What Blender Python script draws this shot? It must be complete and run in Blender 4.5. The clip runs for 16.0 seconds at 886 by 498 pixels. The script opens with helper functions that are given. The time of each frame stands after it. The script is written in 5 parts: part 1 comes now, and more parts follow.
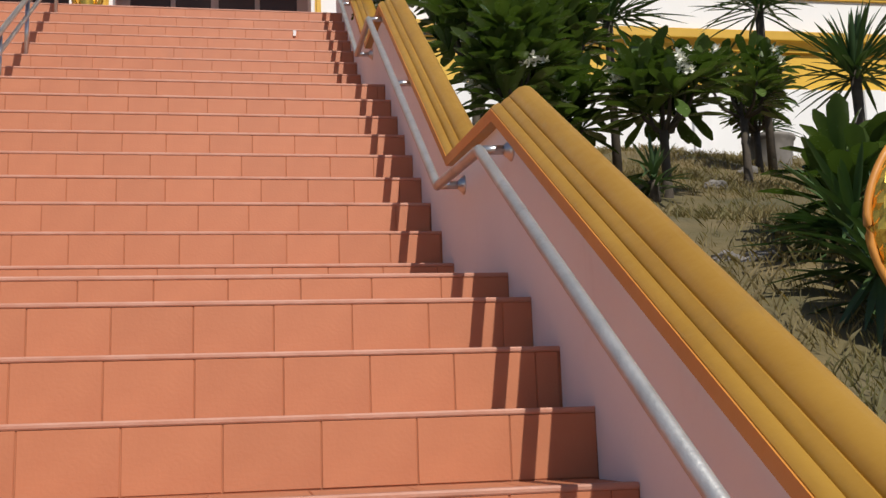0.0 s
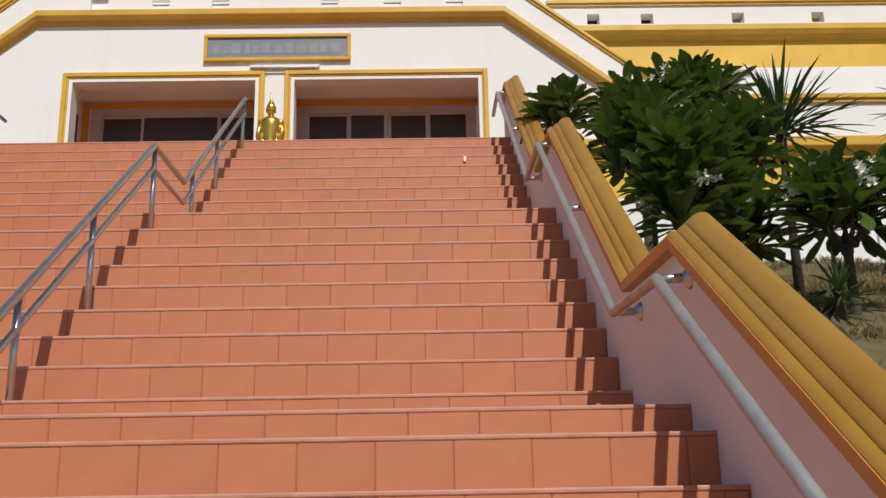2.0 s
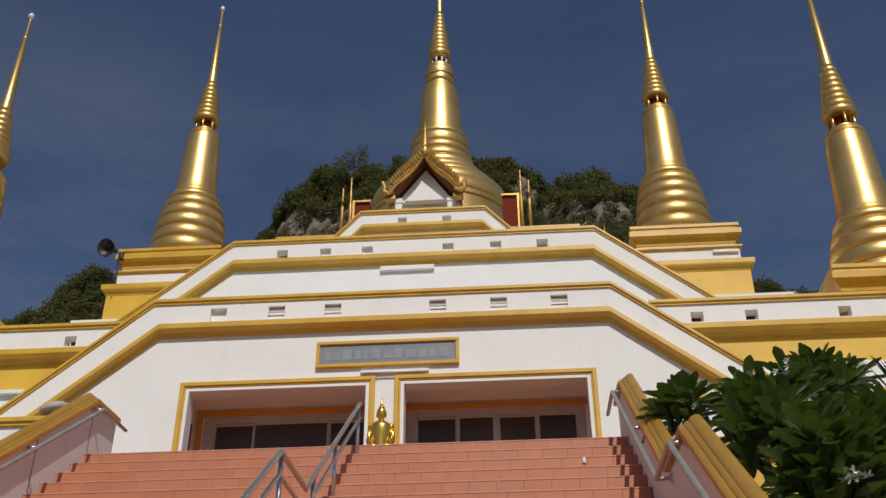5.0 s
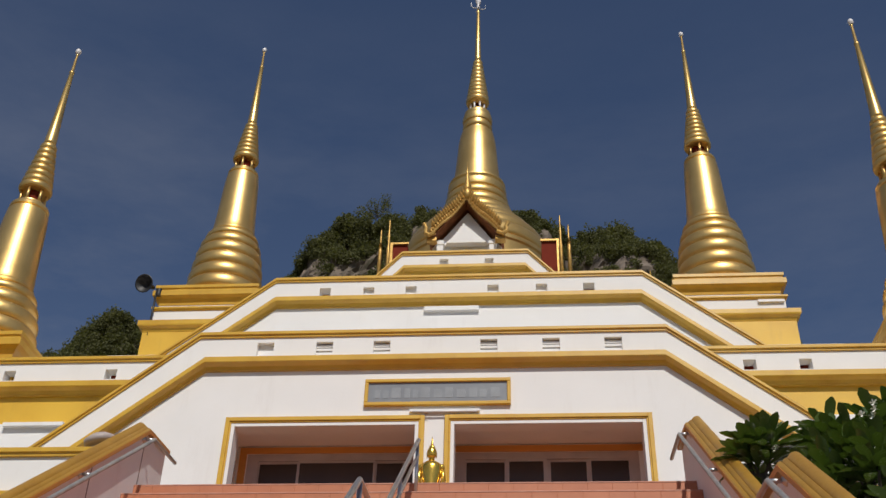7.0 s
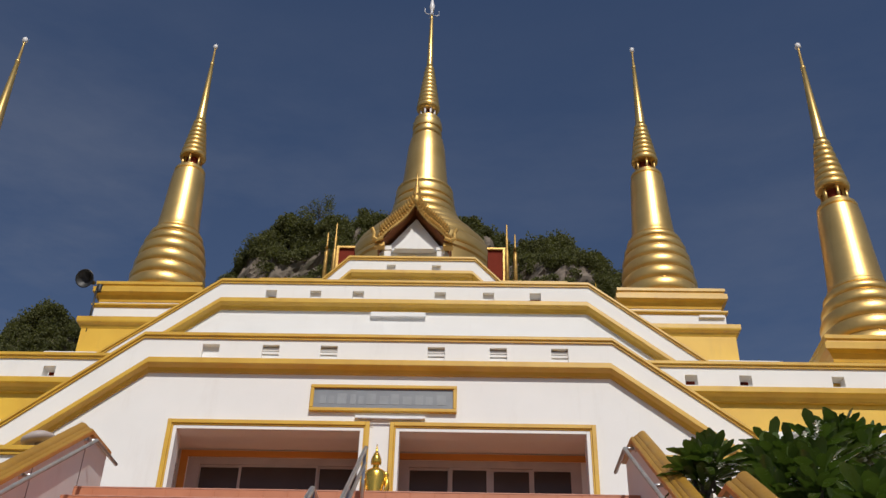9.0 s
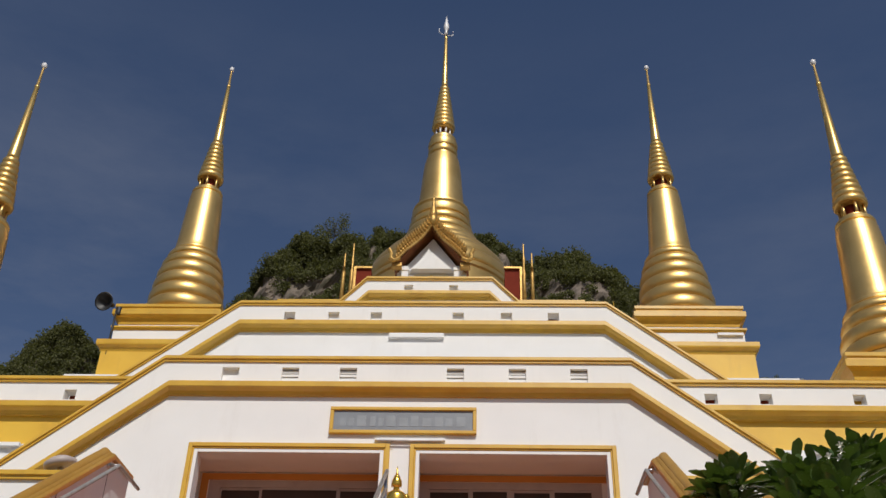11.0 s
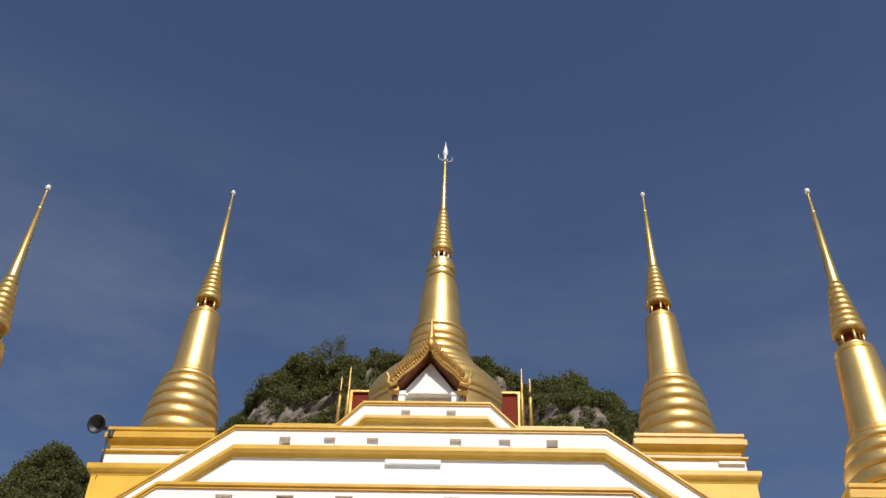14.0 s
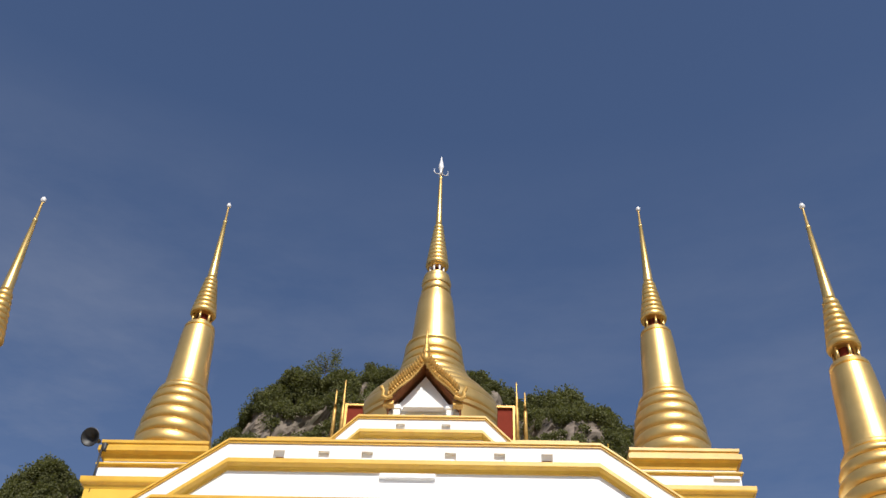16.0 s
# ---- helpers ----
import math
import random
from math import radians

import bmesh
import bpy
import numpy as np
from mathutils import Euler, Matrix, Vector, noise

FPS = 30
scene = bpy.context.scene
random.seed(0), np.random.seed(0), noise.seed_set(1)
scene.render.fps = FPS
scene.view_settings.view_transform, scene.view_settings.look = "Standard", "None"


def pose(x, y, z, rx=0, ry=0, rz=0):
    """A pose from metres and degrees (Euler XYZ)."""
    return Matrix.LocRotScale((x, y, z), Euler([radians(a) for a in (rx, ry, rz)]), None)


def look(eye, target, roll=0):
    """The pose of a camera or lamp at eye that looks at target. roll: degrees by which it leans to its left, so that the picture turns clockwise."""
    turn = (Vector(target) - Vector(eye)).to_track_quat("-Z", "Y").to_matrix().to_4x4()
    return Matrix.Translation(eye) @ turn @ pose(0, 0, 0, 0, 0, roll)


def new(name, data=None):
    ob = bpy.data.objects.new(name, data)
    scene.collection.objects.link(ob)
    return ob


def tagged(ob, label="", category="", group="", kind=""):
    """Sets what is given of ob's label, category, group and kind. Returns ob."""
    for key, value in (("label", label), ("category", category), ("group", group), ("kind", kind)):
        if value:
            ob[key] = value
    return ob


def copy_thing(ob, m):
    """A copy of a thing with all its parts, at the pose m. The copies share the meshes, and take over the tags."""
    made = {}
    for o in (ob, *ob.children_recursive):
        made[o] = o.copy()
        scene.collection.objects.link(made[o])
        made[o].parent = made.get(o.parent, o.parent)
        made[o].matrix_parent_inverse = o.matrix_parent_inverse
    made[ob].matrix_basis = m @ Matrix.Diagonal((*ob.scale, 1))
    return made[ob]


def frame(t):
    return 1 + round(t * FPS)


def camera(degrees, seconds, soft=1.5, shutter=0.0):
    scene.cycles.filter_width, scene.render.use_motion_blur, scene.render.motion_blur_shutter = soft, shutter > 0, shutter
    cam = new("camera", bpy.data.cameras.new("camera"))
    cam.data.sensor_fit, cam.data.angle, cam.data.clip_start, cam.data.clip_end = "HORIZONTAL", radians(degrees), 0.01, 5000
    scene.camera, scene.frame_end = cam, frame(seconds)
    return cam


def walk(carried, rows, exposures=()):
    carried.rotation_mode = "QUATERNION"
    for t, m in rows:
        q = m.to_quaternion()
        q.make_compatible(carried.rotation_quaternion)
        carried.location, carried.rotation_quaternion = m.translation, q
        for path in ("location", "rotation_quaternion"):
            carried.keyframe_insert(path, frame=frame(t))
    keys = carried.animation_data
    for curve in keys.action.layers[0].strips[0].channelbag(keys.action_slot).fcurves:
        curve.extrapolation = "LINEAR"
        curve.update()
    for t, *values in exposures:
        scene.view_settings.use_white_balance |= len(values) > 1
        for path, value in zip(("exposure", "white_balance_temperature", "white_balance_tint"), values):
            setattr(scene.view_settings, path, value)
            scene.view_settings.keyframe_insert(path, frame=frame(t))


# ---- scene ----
cam = camera(45.0, 16.0)
PATH = [
    (0, (1.992, 0.091, 1.47), (2.339, 2.031, 1.811), -2.0),
    (0.2, (1.976, 0.063, 1.474), (2.251, 2.012, 1.827), -1.8),
    (0.5, (1.961, 0.033, 1.486), (2.13, 1.991, 1.855), -2.2),
    (0.7, (1.967, 0.054, 1.485), (2.08, 2.014, 1.868), -1.2),
    (1, (1.973, 0.069, 1.492), (2.075, 2.024, 1.899), -1.1),
    (1.5, (1.958, 0.056, 1.499), (2.031, 1.998, 1.975), -1.0),
    (2, (1.966, 0.071, 1.529), (2.001, 1.991, 2.086), -1.1),
    (2.5, (1.963, 0.061, 1.535), (1.964, 1.959, 2.166), -1.6),
    (3, (1.954, 0.059, 1.545), (1.897, 1.929, 2.251), -1.6),
    (3.5, (1.952, 0.065, 1.548), (1.833, 1.893, 2.351), -1.7),
    (4, (1.885, 0.116, 1.556), (1.705, 1.886, 2.468), -0.4),
    (4.5, (1.801, 0.143, 1.566), (1.655, 1.871, 2.563), -0.0),
    (5, (1.728, 0.104, 1.534), (1.608, 1.789, 2.604), -0.3),
    (7.5, (1.121, 0.409, 1.49), (0.974, 2.038, 2.641), 2.2),
    (8, (1.068, 0.355, 1.499), (0.973, 1.99, 2.648), 1.3),
    (8.5, (1.064, 0.348, 1.519), (1.014, 1.981, 2.672), 0.9),
    (9, (1.086, 0.338, 1.528), (1.045, 1.967, 2.687), 1.5),
    (11.5, (1.024, 0.267, 1.569), (0.951, 1.867, 2.766), 1.6),
    (12, (1.008, 0.271, 1.58), (0.935, 1.86, 2.793), 1.7),
    (12.5, (1.081, 0.282, 1.559), (1.013, 1.855, 2.793), 1.7),
    (13, (1.06, 0.274, 1.63), (0.999, 1.801, 2.92), 1.5),
    (13.5, (1.04, 0.251, 1.612), (0.982, 1.74, 2.946), 1.8),
    (14, (1.022, 0.247, 1.594), (0.957, 1.712, 2.954), 2.1),
    (14.5, (1.028, 0.258, 1.592), (0.967, 1.71, 2.966), 2.0),
    (15, (1.074, 0.234, 1.574), (1.016, 1.679, 2.955), 2.2),
    (15.5, (1.026, 0.258, 1.576), (0.975, 1.701, 2.96), 1.8),
    (16, (1.026, 0.26, 1.581), (0.969, 1.707, 2.961), 2.1),
]
# exposure follows the film camera's own metering
EXPOSURES = [(0.0, 0.26), (0.6, 0.15), (1.5, 0.07), (3.3, 0.0), (4.2, -0.13), (5.5, -0.26), (7.5, -0.1), (12.4, -0.06), (13.5, 0.22), (14.5, 0.6), (16.0, 0.68)]
walk(cam, [(t, look(e, g, r)) for t, e, g, r in PATH], EXPOSURES)

# ---- world and sun ----
SUN_TRAVEL = Vector((-0.21, 1.0, -1.05)).normalized()
world = bpy.data.worlds.new("world")
scene.world = world
world.use_nodes = True
wn, wl = world.node_tree.nodes, world.node_tree.links
sky = wn.new("ShaderNodeTexSky")
sky.sky_type = "NISHITA"
sky.sun_disc = False
sky.sun_elevation = math.asin(-SUN_TRAVEL.z)
sky.sun_rotation = math.atan2(-SUN_TRAVEL.x, -SUN_TRAVEL.y)
sky.altitude = 100
sky.air_density, sky.dust_density, sky.ozone_density = 0.9, 0.8, 2.6
# thin high cloud veils
w_tc = wn.new("ShaderNodeTexCoord")
w_map = wn.new("ShaderNodeMapping")
w_map.inputs["Scale"].default_value = (1.2, 1.6, 4.2)
w_noise = wn.new("ShaderNodeTexNoise")
w_noise.inputs["Scale"].default_value = 1.6
w_noise.inputs["Detail"].default_value = 8
w_noise.inputs["Roughness"].default_value = 0.62
w_ramp = wn.new("ShaderNodeValToRGB")
w_ramp.color_ramp.elements[0].position, w_ramp.color_ramp.elements[0].color = 0.46, (0, 0, 0, 1)
w_ramp.color_ramp.elements[1].position, w_ramp.color_ramp.elements[1].color = 0.74, (0.5, 0.5, 0.5, 1)
w_mix = wn.new("ShaderNodeMixRGB")
w_mix.inputs[2].default_value = (3.4, 3.7, 4.6, 1)
wl.new(w_tc.outputs["Generated"], w_map.inputs["Vector"])
wl.new(w_map.outputs["Vector"], w_noise.inputs["Vector"])
wl.new(w_noise.outputs["Fac"], w_ramp.inputs["Fac"])
# the veils thin out towards the zenith
w_sep = wn.new("ShaderNodeSeparateXYZ")
wl.new(w_tc.outputs["Generated"], w_sep.inputs[0])
w_low = wn.new("ShaderNodeMapRange")
w_low.inputs[1].default_value, w_low.inputs[2].default_value = 0.76, 0.46
w_low.inputs[3].default_value, w_low.inputs[4].default_value = 0.0, 1.0
wl.new(w_sep.outputs["Z"], w_low.inputs[0])
w_haze = wn.new("ShaderNodeMath")
w_haze.operation = "ADD"
w_haze.inputs[1].default_value = 0.045
wl.new(w_ramp.outputs["Color"], w_haze.inputs[0])
w_veil = wn.new("ShaderNodeMath")
w_veil.operation = "MULTIPLY"
wl.new(w_haze.outputs[0], w_veil.inputs[0])
wl.new(w_low.outputs[0], w_veil.inputs[1])
# and lie thicker towards the west
w_side = wn.new("ShaderNodeMapRange")
w_side.inputs[1].default_value, w_side.inputs[2].default_value = 0.15, -0.32
w_side.inputs[3].default_value, w_side.inputs[4].default_value = 0.7, 1.25
wl.new(w_sep.outputs["X"], w_side.inputs[0])
w_cloud = wn.new("ShaderNodeMath")
w_cloud.operation = "MULTIPLY"
wl.new(w_veil.outputs[0], w_cloud.inputs[0])
wl.new(w_side.outputs[0], w_cloud.inputs[1])
wl.new(w_cloud.outputs[0], w_mix.inputs[0])
w_tint = wn.new("ShaderNodeMixRGB")
w_tint.blend_type = "MULTIPLY"
w_tint.inputs[0].default_value = 1.0
w_tint.inputs[2].default_value = (0.98, 0.99, 1.08, 1)
wl.new(sky.outputs["Color"], w_tint.inputs[1])
wl.new(w_tint.outputs["Color"], w_mix.inputs[1])
wl.new(w_mix.outputs["Color"], wn["Background"].inputs["Color"])
wn["Background"].inputs["Strength"].default_value = 0.0605

sun = new("sun", bpy.data.lights.new("sun", "SUN"))
sun.data.energy, sun.data.angle, sun.data.color = 3.3, radians(0.53), (1.0, 0.95, 0.87)
sun.rotation_euler = SUN_TRAVEL.to_track_quat("-Z", "Y").to_euler()


# ---- materials ----
def material(name, color, color2=None, rough=0.6, metal=0.0, scale=6.0, bump=0.15, fine=60.0, stain=None, per_object=0.0,
             stretch=(1, 1, 1), island=False, spec=0.5):
    """A surface with broad tint variation, fine grain relief and, where wanted, stains."""
    m = bpy.data.materials.new(name)
    m.use_nodes = True
    n, l = m.node_tree.nodes, m.node_tree.links
    b = n["Principled BSDF"]
    b.inputs["Roughness"].default_value, b.inputs["Metallic"].default_value = rough, metal
    b.inputs["Specular IOR Level"].default_value = spec
    tc = n.new("ShaderNodeTexCoord")
    mp = n.new("ShaderNodeMapping")
    mp.inputs["Scale"].default_value = stretch
    l.new(tc.outputs["Object"], mp.inputs["Vector"])
    broad = n.new("ShaderNodeTexNoise")
    broad.inputs["Scale"].default_value, broad.inputs["Detail"].default_value = scale, 6
    l.new(mp.outputs["Vector"], broad.inputs["Vector"])
    mix = n.new("ShaderNodeMixRGB")
    c2 = color2 or tuple(c * 0.82 for c in color)
    mix.inputs[1].default_value, mix.inputs[2].default_value = (*color, 1), (*c2, 1)
    ramp = n.new("ShaderNodeMapRange")
    ramp.inputs[1].default_value, ramp.inputs[2].default_value = 0.32, 0.7
    l.new(broad.outputs["Fac"], ramp.inputs[0])
    l.new(ramp.outputs[0], mix.inputs[0])
    out = mix.outputs[0]
    if stain:
        st = n.new("ShaderNodeTexNoise")
        st.inputs["Scale"].default_value, st.inputs["Detail"].default_value = stain[1], 9
        st.inputs["Roughness"].default_value = 0.7
        smp = n.new("ShaderNodeMapping")
        smp.inputs["Scale"].default_value = stain[3]
        l.new(tc.outputs["Object"], smp.inputs["Vector"])
        l.new(smp.outputs["Vector"], st.inputs["Vector"])
        sr = n.new("ShaderNodeMapRange")
        sr.inputs[1].default_value, sr.inputs[2].default_value, sr.inputs[4].default_value = 0.56, 0.78, stain[2]
        l.new(st.outputs["Fac"], sr.inputs[0])
        sm = n.new("ShaderNodeMixRGB")
        sm.inputs[2].default_value = (*stain[0], 1)
        l.new(sr.outputs[0], sm.inputs[0])
        l.new(out, sm.inputs[1])
        out = sm.outputs[0]
    if per_object:
        info = n.new("ShaderNodeNewGeometry" if island else "ShaderNodeObjectInfo")
        hsv = n.new("ShaderNodeHueSaturation")
        pr = n.new("ShaderNodeMapRange")
        pr.inputs[3].default_value, pr.inputs[4].default_value = 1 - per_object, 1 + per_object
        l.new(info.outputs["Random Per Island" if island else "Random"], pr.inputs[0])
        l.new(pr.outputs[0], hsv.inputs["Value"])
        l.new(out, hsv.inputs["Color"])
        out = hsv.outputs[0]
    l.new(out, b.inputs["Base Color"])
    grain = n.new("ShaderNodeTexNoise")
    grain.inputs["Scale"].default_value, grain.inputs["Detail"].default_value = fine, 5
    l.new(mp.outputs["Vector"], grain.inputs["Vector"])
    bp = n.new("ShaderNodeBump")
    bp.inputs["Strength"].default_value, bp.inputs["Distance"].default_value = bump, 0.01
    l.new(grain.outputs["Fac"], bp.inputs["Height"])
    l.new(bp.outputs["Normal"], b.inputs["Normal"])
    rr = n.new("ShaderNodeMapRange")
    rr.inputs[3].default_value, rr.inputs[4].default_value = max(rough - 0.08, 0.02), min(rough + 0.1, 1)
    l.new(grain.outputs["Fac"], rr.inputs[0])
    l.new(rr.outputs[0], b.inputs["Roughness"])
    return m


def leafy(name, color, color2, rough=0.35, through_light=0.25, spec=0.5, vary=0.35):
    m = material(name, color, color2, rough=rough, scale=3.0, bump=0.1, fine=25, per_object=vary, island=True, spec=spec)
    n, l = m.node_tree.nodes, m.node_tree.links
    b, o = n["Principled BSDF"], n["Material Output"]
    tr = n.new("ShaderNodeBsdfTranslucent")
    tr.inputs["Color"].default_value = (color[0] * 2.2, color[1] * 2.2, color[2] * 0.9, 1)
    ms = n.new("ShaderNodeMixShader")
    ms.inputs[0].default_value = through_light
    l.new(b.outputs[0], ms.inputs[1])
    l.new(tr.outputs[0], ms.inputs[2])
    l.new(ms.outputs[0], o.inputs["Surface"])
    return m


WHITE = material("white_plaster", (0.84, 0.83, 0.815), (0.80, 0.79, 0.775), rough=0.75, scale=1.5, bump=0.12, fine=40,
                 stain=((0.55, 0.5, 0.46), 1.2, 0.22, (3, 3, 0.5)))
PARAPET = material("pale_wall_paint", (0.84, 0.84, 0.83), (0.80, 0.795, 0.785), rough=0.7, scale=2.0, bump=0.15, fine=35,
                   stain=((0.5, 0.4, 0.36), 1.5, 0.25, (2, 2, 0.7)))
GOLDPAINT = material("gold_ochre_paint", (0.46, 0.25, 0.035), (0.38, 0.195, 0.022), rough=0.42, scale=2.5, bump=0.12, fine=30,
                     stain=((0.2, 0.12, 0.04), 2.0, 0.4, (1.5, 1.5, 1.5)))
TRIM = material("gold_trim_paint", (0.69, 0.42, 0.05), (0.58, 0.33, 0.035), rough=0.34, scale=2.5, bump=0.08, fine=30,
                stain=((0.3, 0.17, 0.04), 2.0, 0.35, (1.5, 1.5, 1.5)))
ORANGE = material("orange_gold_paint", (0.66, 0.28, 0.05), (0.58, 0.23, 0.04), rough=0.45, scale=2.5, bump=0.1, fine=30)
YELLOW = material("yellow_wall_paint", (0.76, 0.47, 0.045), (0.66, 0.38, 0.03), rough=0.5, scale=1.2, bump=0.12, fine=30,
                  stain=((0.45, 0.25, 0.05), 1.2, 0.4, (2, 2, 0.6)))
GOLD = material("gilded_metal", (0.74, 0.51, 0.19), (0.62, 0.40, 0.13), rough=0.37, metal=0.80, scale=1.5, bump=0.05, fine=14,
                stain=((0.45, 0.27, 0.08), 2.2, 0.5, (4, 4, 0.35)))
BRIGHTGOLD = material("bright_gold_leaf", (0.85, 0.56, 0.10), (0.75, 0.45, 0.07), rough=0.22, metal=0.9, scale=8, bump=0.05, fine=40)
ORNATE = material("aged_gilding", (0.58, 0.37, 0.11), (0.42, 0.24, 0.06), rough=0.45, metal=0.6, scale=9, bump=0.6, fine=30)
TILE = material("terracotta_tile", (0.51, 0.192, 0.092), (0.465, 0.168, 0.08), rough=0.5, scale=7, bump=0.1, fine=90, per_object=0.035,
                stain=((0.36, 0.16, 0.1), 3.0, 0.35, (1, 1, 1)))
TILE_FAR = material("terracotta_tile_joined", (0.51, 0.192, 0.092), (0.465, 0.168, 0.08), rough=0.5, scale=7, bump=0.1, fine=90,
                    per_object=0.035, island=True, stain=((0.36, 0.16, 0.1), 3.0, 0.35, (1, 1, 1)))
GROUT = material("dark_grout", (0.30, 0.115, 0.06), (0.46, 0.18, 0.09), rough=0.9, scale=5)
NOSING = material("worn_nosing", (0.54, 0.28, 0.20), (0.46, 0.2, 0.125), rough=0.5, scale=8, bump=0.2, fine=50,
                  stain=((0.3, 0.16, 0.11), 6.0, 0.6, (0.4, 1, 1)))
STEEL = material("brushed_steel", (0.62, 0.62, 0.62), (0.5, 0.5, 0.5), rough=0.32, metal=0.9, scale=12, bump=0.05, fine=80,
                 stain=((0.3, 0.28, 0.26), 9.0, 0.5, (1, 1, 1)))
DULLSTEEL = material("dull_grey_pipe", (0.50, 0.50, 0.49), (0.38, 0.38, 0.37), rough=0.45, metal=0.55, scale=9, bump=0.2, fine=60,
                     stain=((0.16, 0.15, 0.14), 7.0, 0.8, (1, 1, 1)))
DARKLINE = material("dark_brown_line", (0.12, 0.075, 0.06), rough=0.9)
GLASS = material("dark_tinted_glass", (0.075, 0.054, 0.045), rough=0.18, scale=2, bump=0.0, spec=0.2)
FRAME = material("door_frame_paint", (0.5, 0.42, 0.39), rough=0.5, scale=4)
REDWOOD = material("dark_red_paint", (0.20, 0.03, 0.015), rough=0.8, scale=5, spec=0.12)
REDBROWN = material("brown_red_roof_paint", (0.24, 0.09, 0.035), (0.17, 0.06, 0.025), rough=0.7, scale=5, spec=0.2)
SIGNGREY = material("grey_sign_panel", (0.24, 0.26, 0.28), (0.2, 0.21, 0.23), rough=0.3, scale=3)
SIGNBAR = material("faded_sign_letters", (0.27, 0.29, 0.31), rough=0.4)
BLACK = material("black_horn_paint", (0.02, 0.02, 0.022), rough=0.5)
LEAF = leafy("plumeria_leaf", (0.060, 0.105, 0.026), (0.105, 0.150, 0.040), rough=0.24, through_light=0.16)
BLADE = leafy("yucca_blade", (0.035, 0.075, 0.028), (0.075, 0.125, 0.04), rough=0.4, through_light=0.12)
FLOWER = material("white_petals", (0.85, 0.84, 0.74), (0.9, 0.88, 0.8), rough=0.5)
BARK = material("grey_bark", (0.09, 0.07, 0.05), (0.05, 0.04, 0.03), rough=0.85, scale=14, bump=0.5, fine=40)
GRASS_DRY = material("dry_grass_ground", (0.20, 0.145, 0.065), (0.075, 0.07, 0.028), rough=0.95, scale=1.6, bump=0.8, fine=22,
                     stain=((0.2, 0.155, 0.095), 3.0, 0.7, (1, 1, 1)))
GRASS = leafy("grass_blades", (0.21, 0.155, 0.07), (0.10, 0.105, 0.035), rough=0.7)
ROCK = material("limestone", (0.30, 0.27, 0.24), (0.12, 0.11, 0.1), rough=0.9, scale=3.5, bump=0.7, fine=12)
CLIFF = material("hill_limestone", (0.25, 0.20, 0.165), (0.12, 0.105, 0.08), rough=0.95, scale=0.35, bump=1.0, fine=1.2,
                 stain=((0.04, 0.05, 0.018), 0.5, 0.9, (1, 1, 0.4)), spec=0.1)
WOODS = leafy("hill_foliage", (0.092, 0.098, 0.046), (0.138, 0.138, 0.066), rough=0.9, through_light=0.3, spec=0.05, vary=0.2)
PAPER = material("white_plastic_sign", (0.8, 0.78, 0.78), rough=0.35)
SIGNRED = material("red_print", (0.55, 0.03, 0.05), rough=0.4)
SIGNBLUE = material("blue_print", (0.03, 0.03, 0.25), rough=0.4)


# ---- builders ----
def add_box(bm, x0, x1, y0, y1, z0, z1, bevel=0.0):
    vs = [bm.verts.new(p) for p in ((x0, y0, z0), (x1, y0, z0), (x1, y1, z0), (x0, y1, z0),
                                    (x0, y0, z1), (x1, y0, z1), (x1, y1, z1), (x0, y1, z1))]
    fs = [bm.faces.new([vs[i] for i in f]) for f in ((3, 2, 1, 0), (4, 5, 6, 7), (0, 1, 5, 4), (1, 2, 6, 5), (2, 3, 7, 6), (3, 0, 4, 7))]
    if bevel:
        es = list({e for f in fs for e in f.edges})
        bmesh.ops.bevel(bm, geom=es, offset=bevel, segments=2, profile=0.5, affect="EDGES")


def box(*a, **k):
    bm = bmesh.new()
    add_box(bm, *a, **k)
    return bm


def add_rings(bm, rings, closed=True, caps=True):
    """Skin between rings of equal count."""
    vr = [[bm.verts.new(p) for p in r] for r in rings]
    n = len(vr[0])
    for a, b in zip(vr, vr[1:]):
        for i in range(n if closed else n - 1):
            j = (i + 1) % n
            bm.faces.new((a[i], a[j], b[j], b[i]))
    if caps and closed:
        bm.faces.new(list(reversed(vr[0])))
        bm.faces.new(vr[-1])
    return vr


def lathe(profile, seg=48, cx=0, cy=0, bm=None):
    """profile: (radius, z) from bottom to top."""
    bm = bm or bmesh.new()
    add_rings(bm, [[(cx + r * math.cos(2 * math.pi * i / seg), cy + r * math.sin(2 * math.pi * i / seg), z) for i in range(seg)]
                   for r, z in profile])
    return bm


def tube(path, r, seg=14, bm=None):
    """A pipe along a bent line, mitred at its bends."""
    bm = bm or bmesh.new()
    pts = [Vector(p) for p in path]
    rings = []
    for i, p in enumerate(pts):
        d0 = (p - pts[i - 1]).normalized() if i else (pts[1] - p).normalized()
        d1 = (pts[i + 1] - p).normalized() if i < len(pts) - 1 else d0
        d = (d0 + d1).normalized()
        side = d.cross(Vector((0, 0, 1)))
        if side.length < 1e-4:
            side = d.cross(Vector((1, 0, 0)))
        side.normalize()
        up = side.cross(d)
        k = 1 / max(d.dot(d0), 0.3)
        bend = (d1 - d0)
        bend = bend.normalized() if bend.length > 1e-5 else Vector()
        ring = []
        for j in range(seg):
            o = side * math.cos(2 * math.pi * j / seg) * r + up * math.sin(2 * math.pi * j / seg) * r
            o += bend * o.dot(bend) * (k - 1)
            ring.append(p + o)
        rings.append(ring)
    add_rings(bm, rings)
    return bm


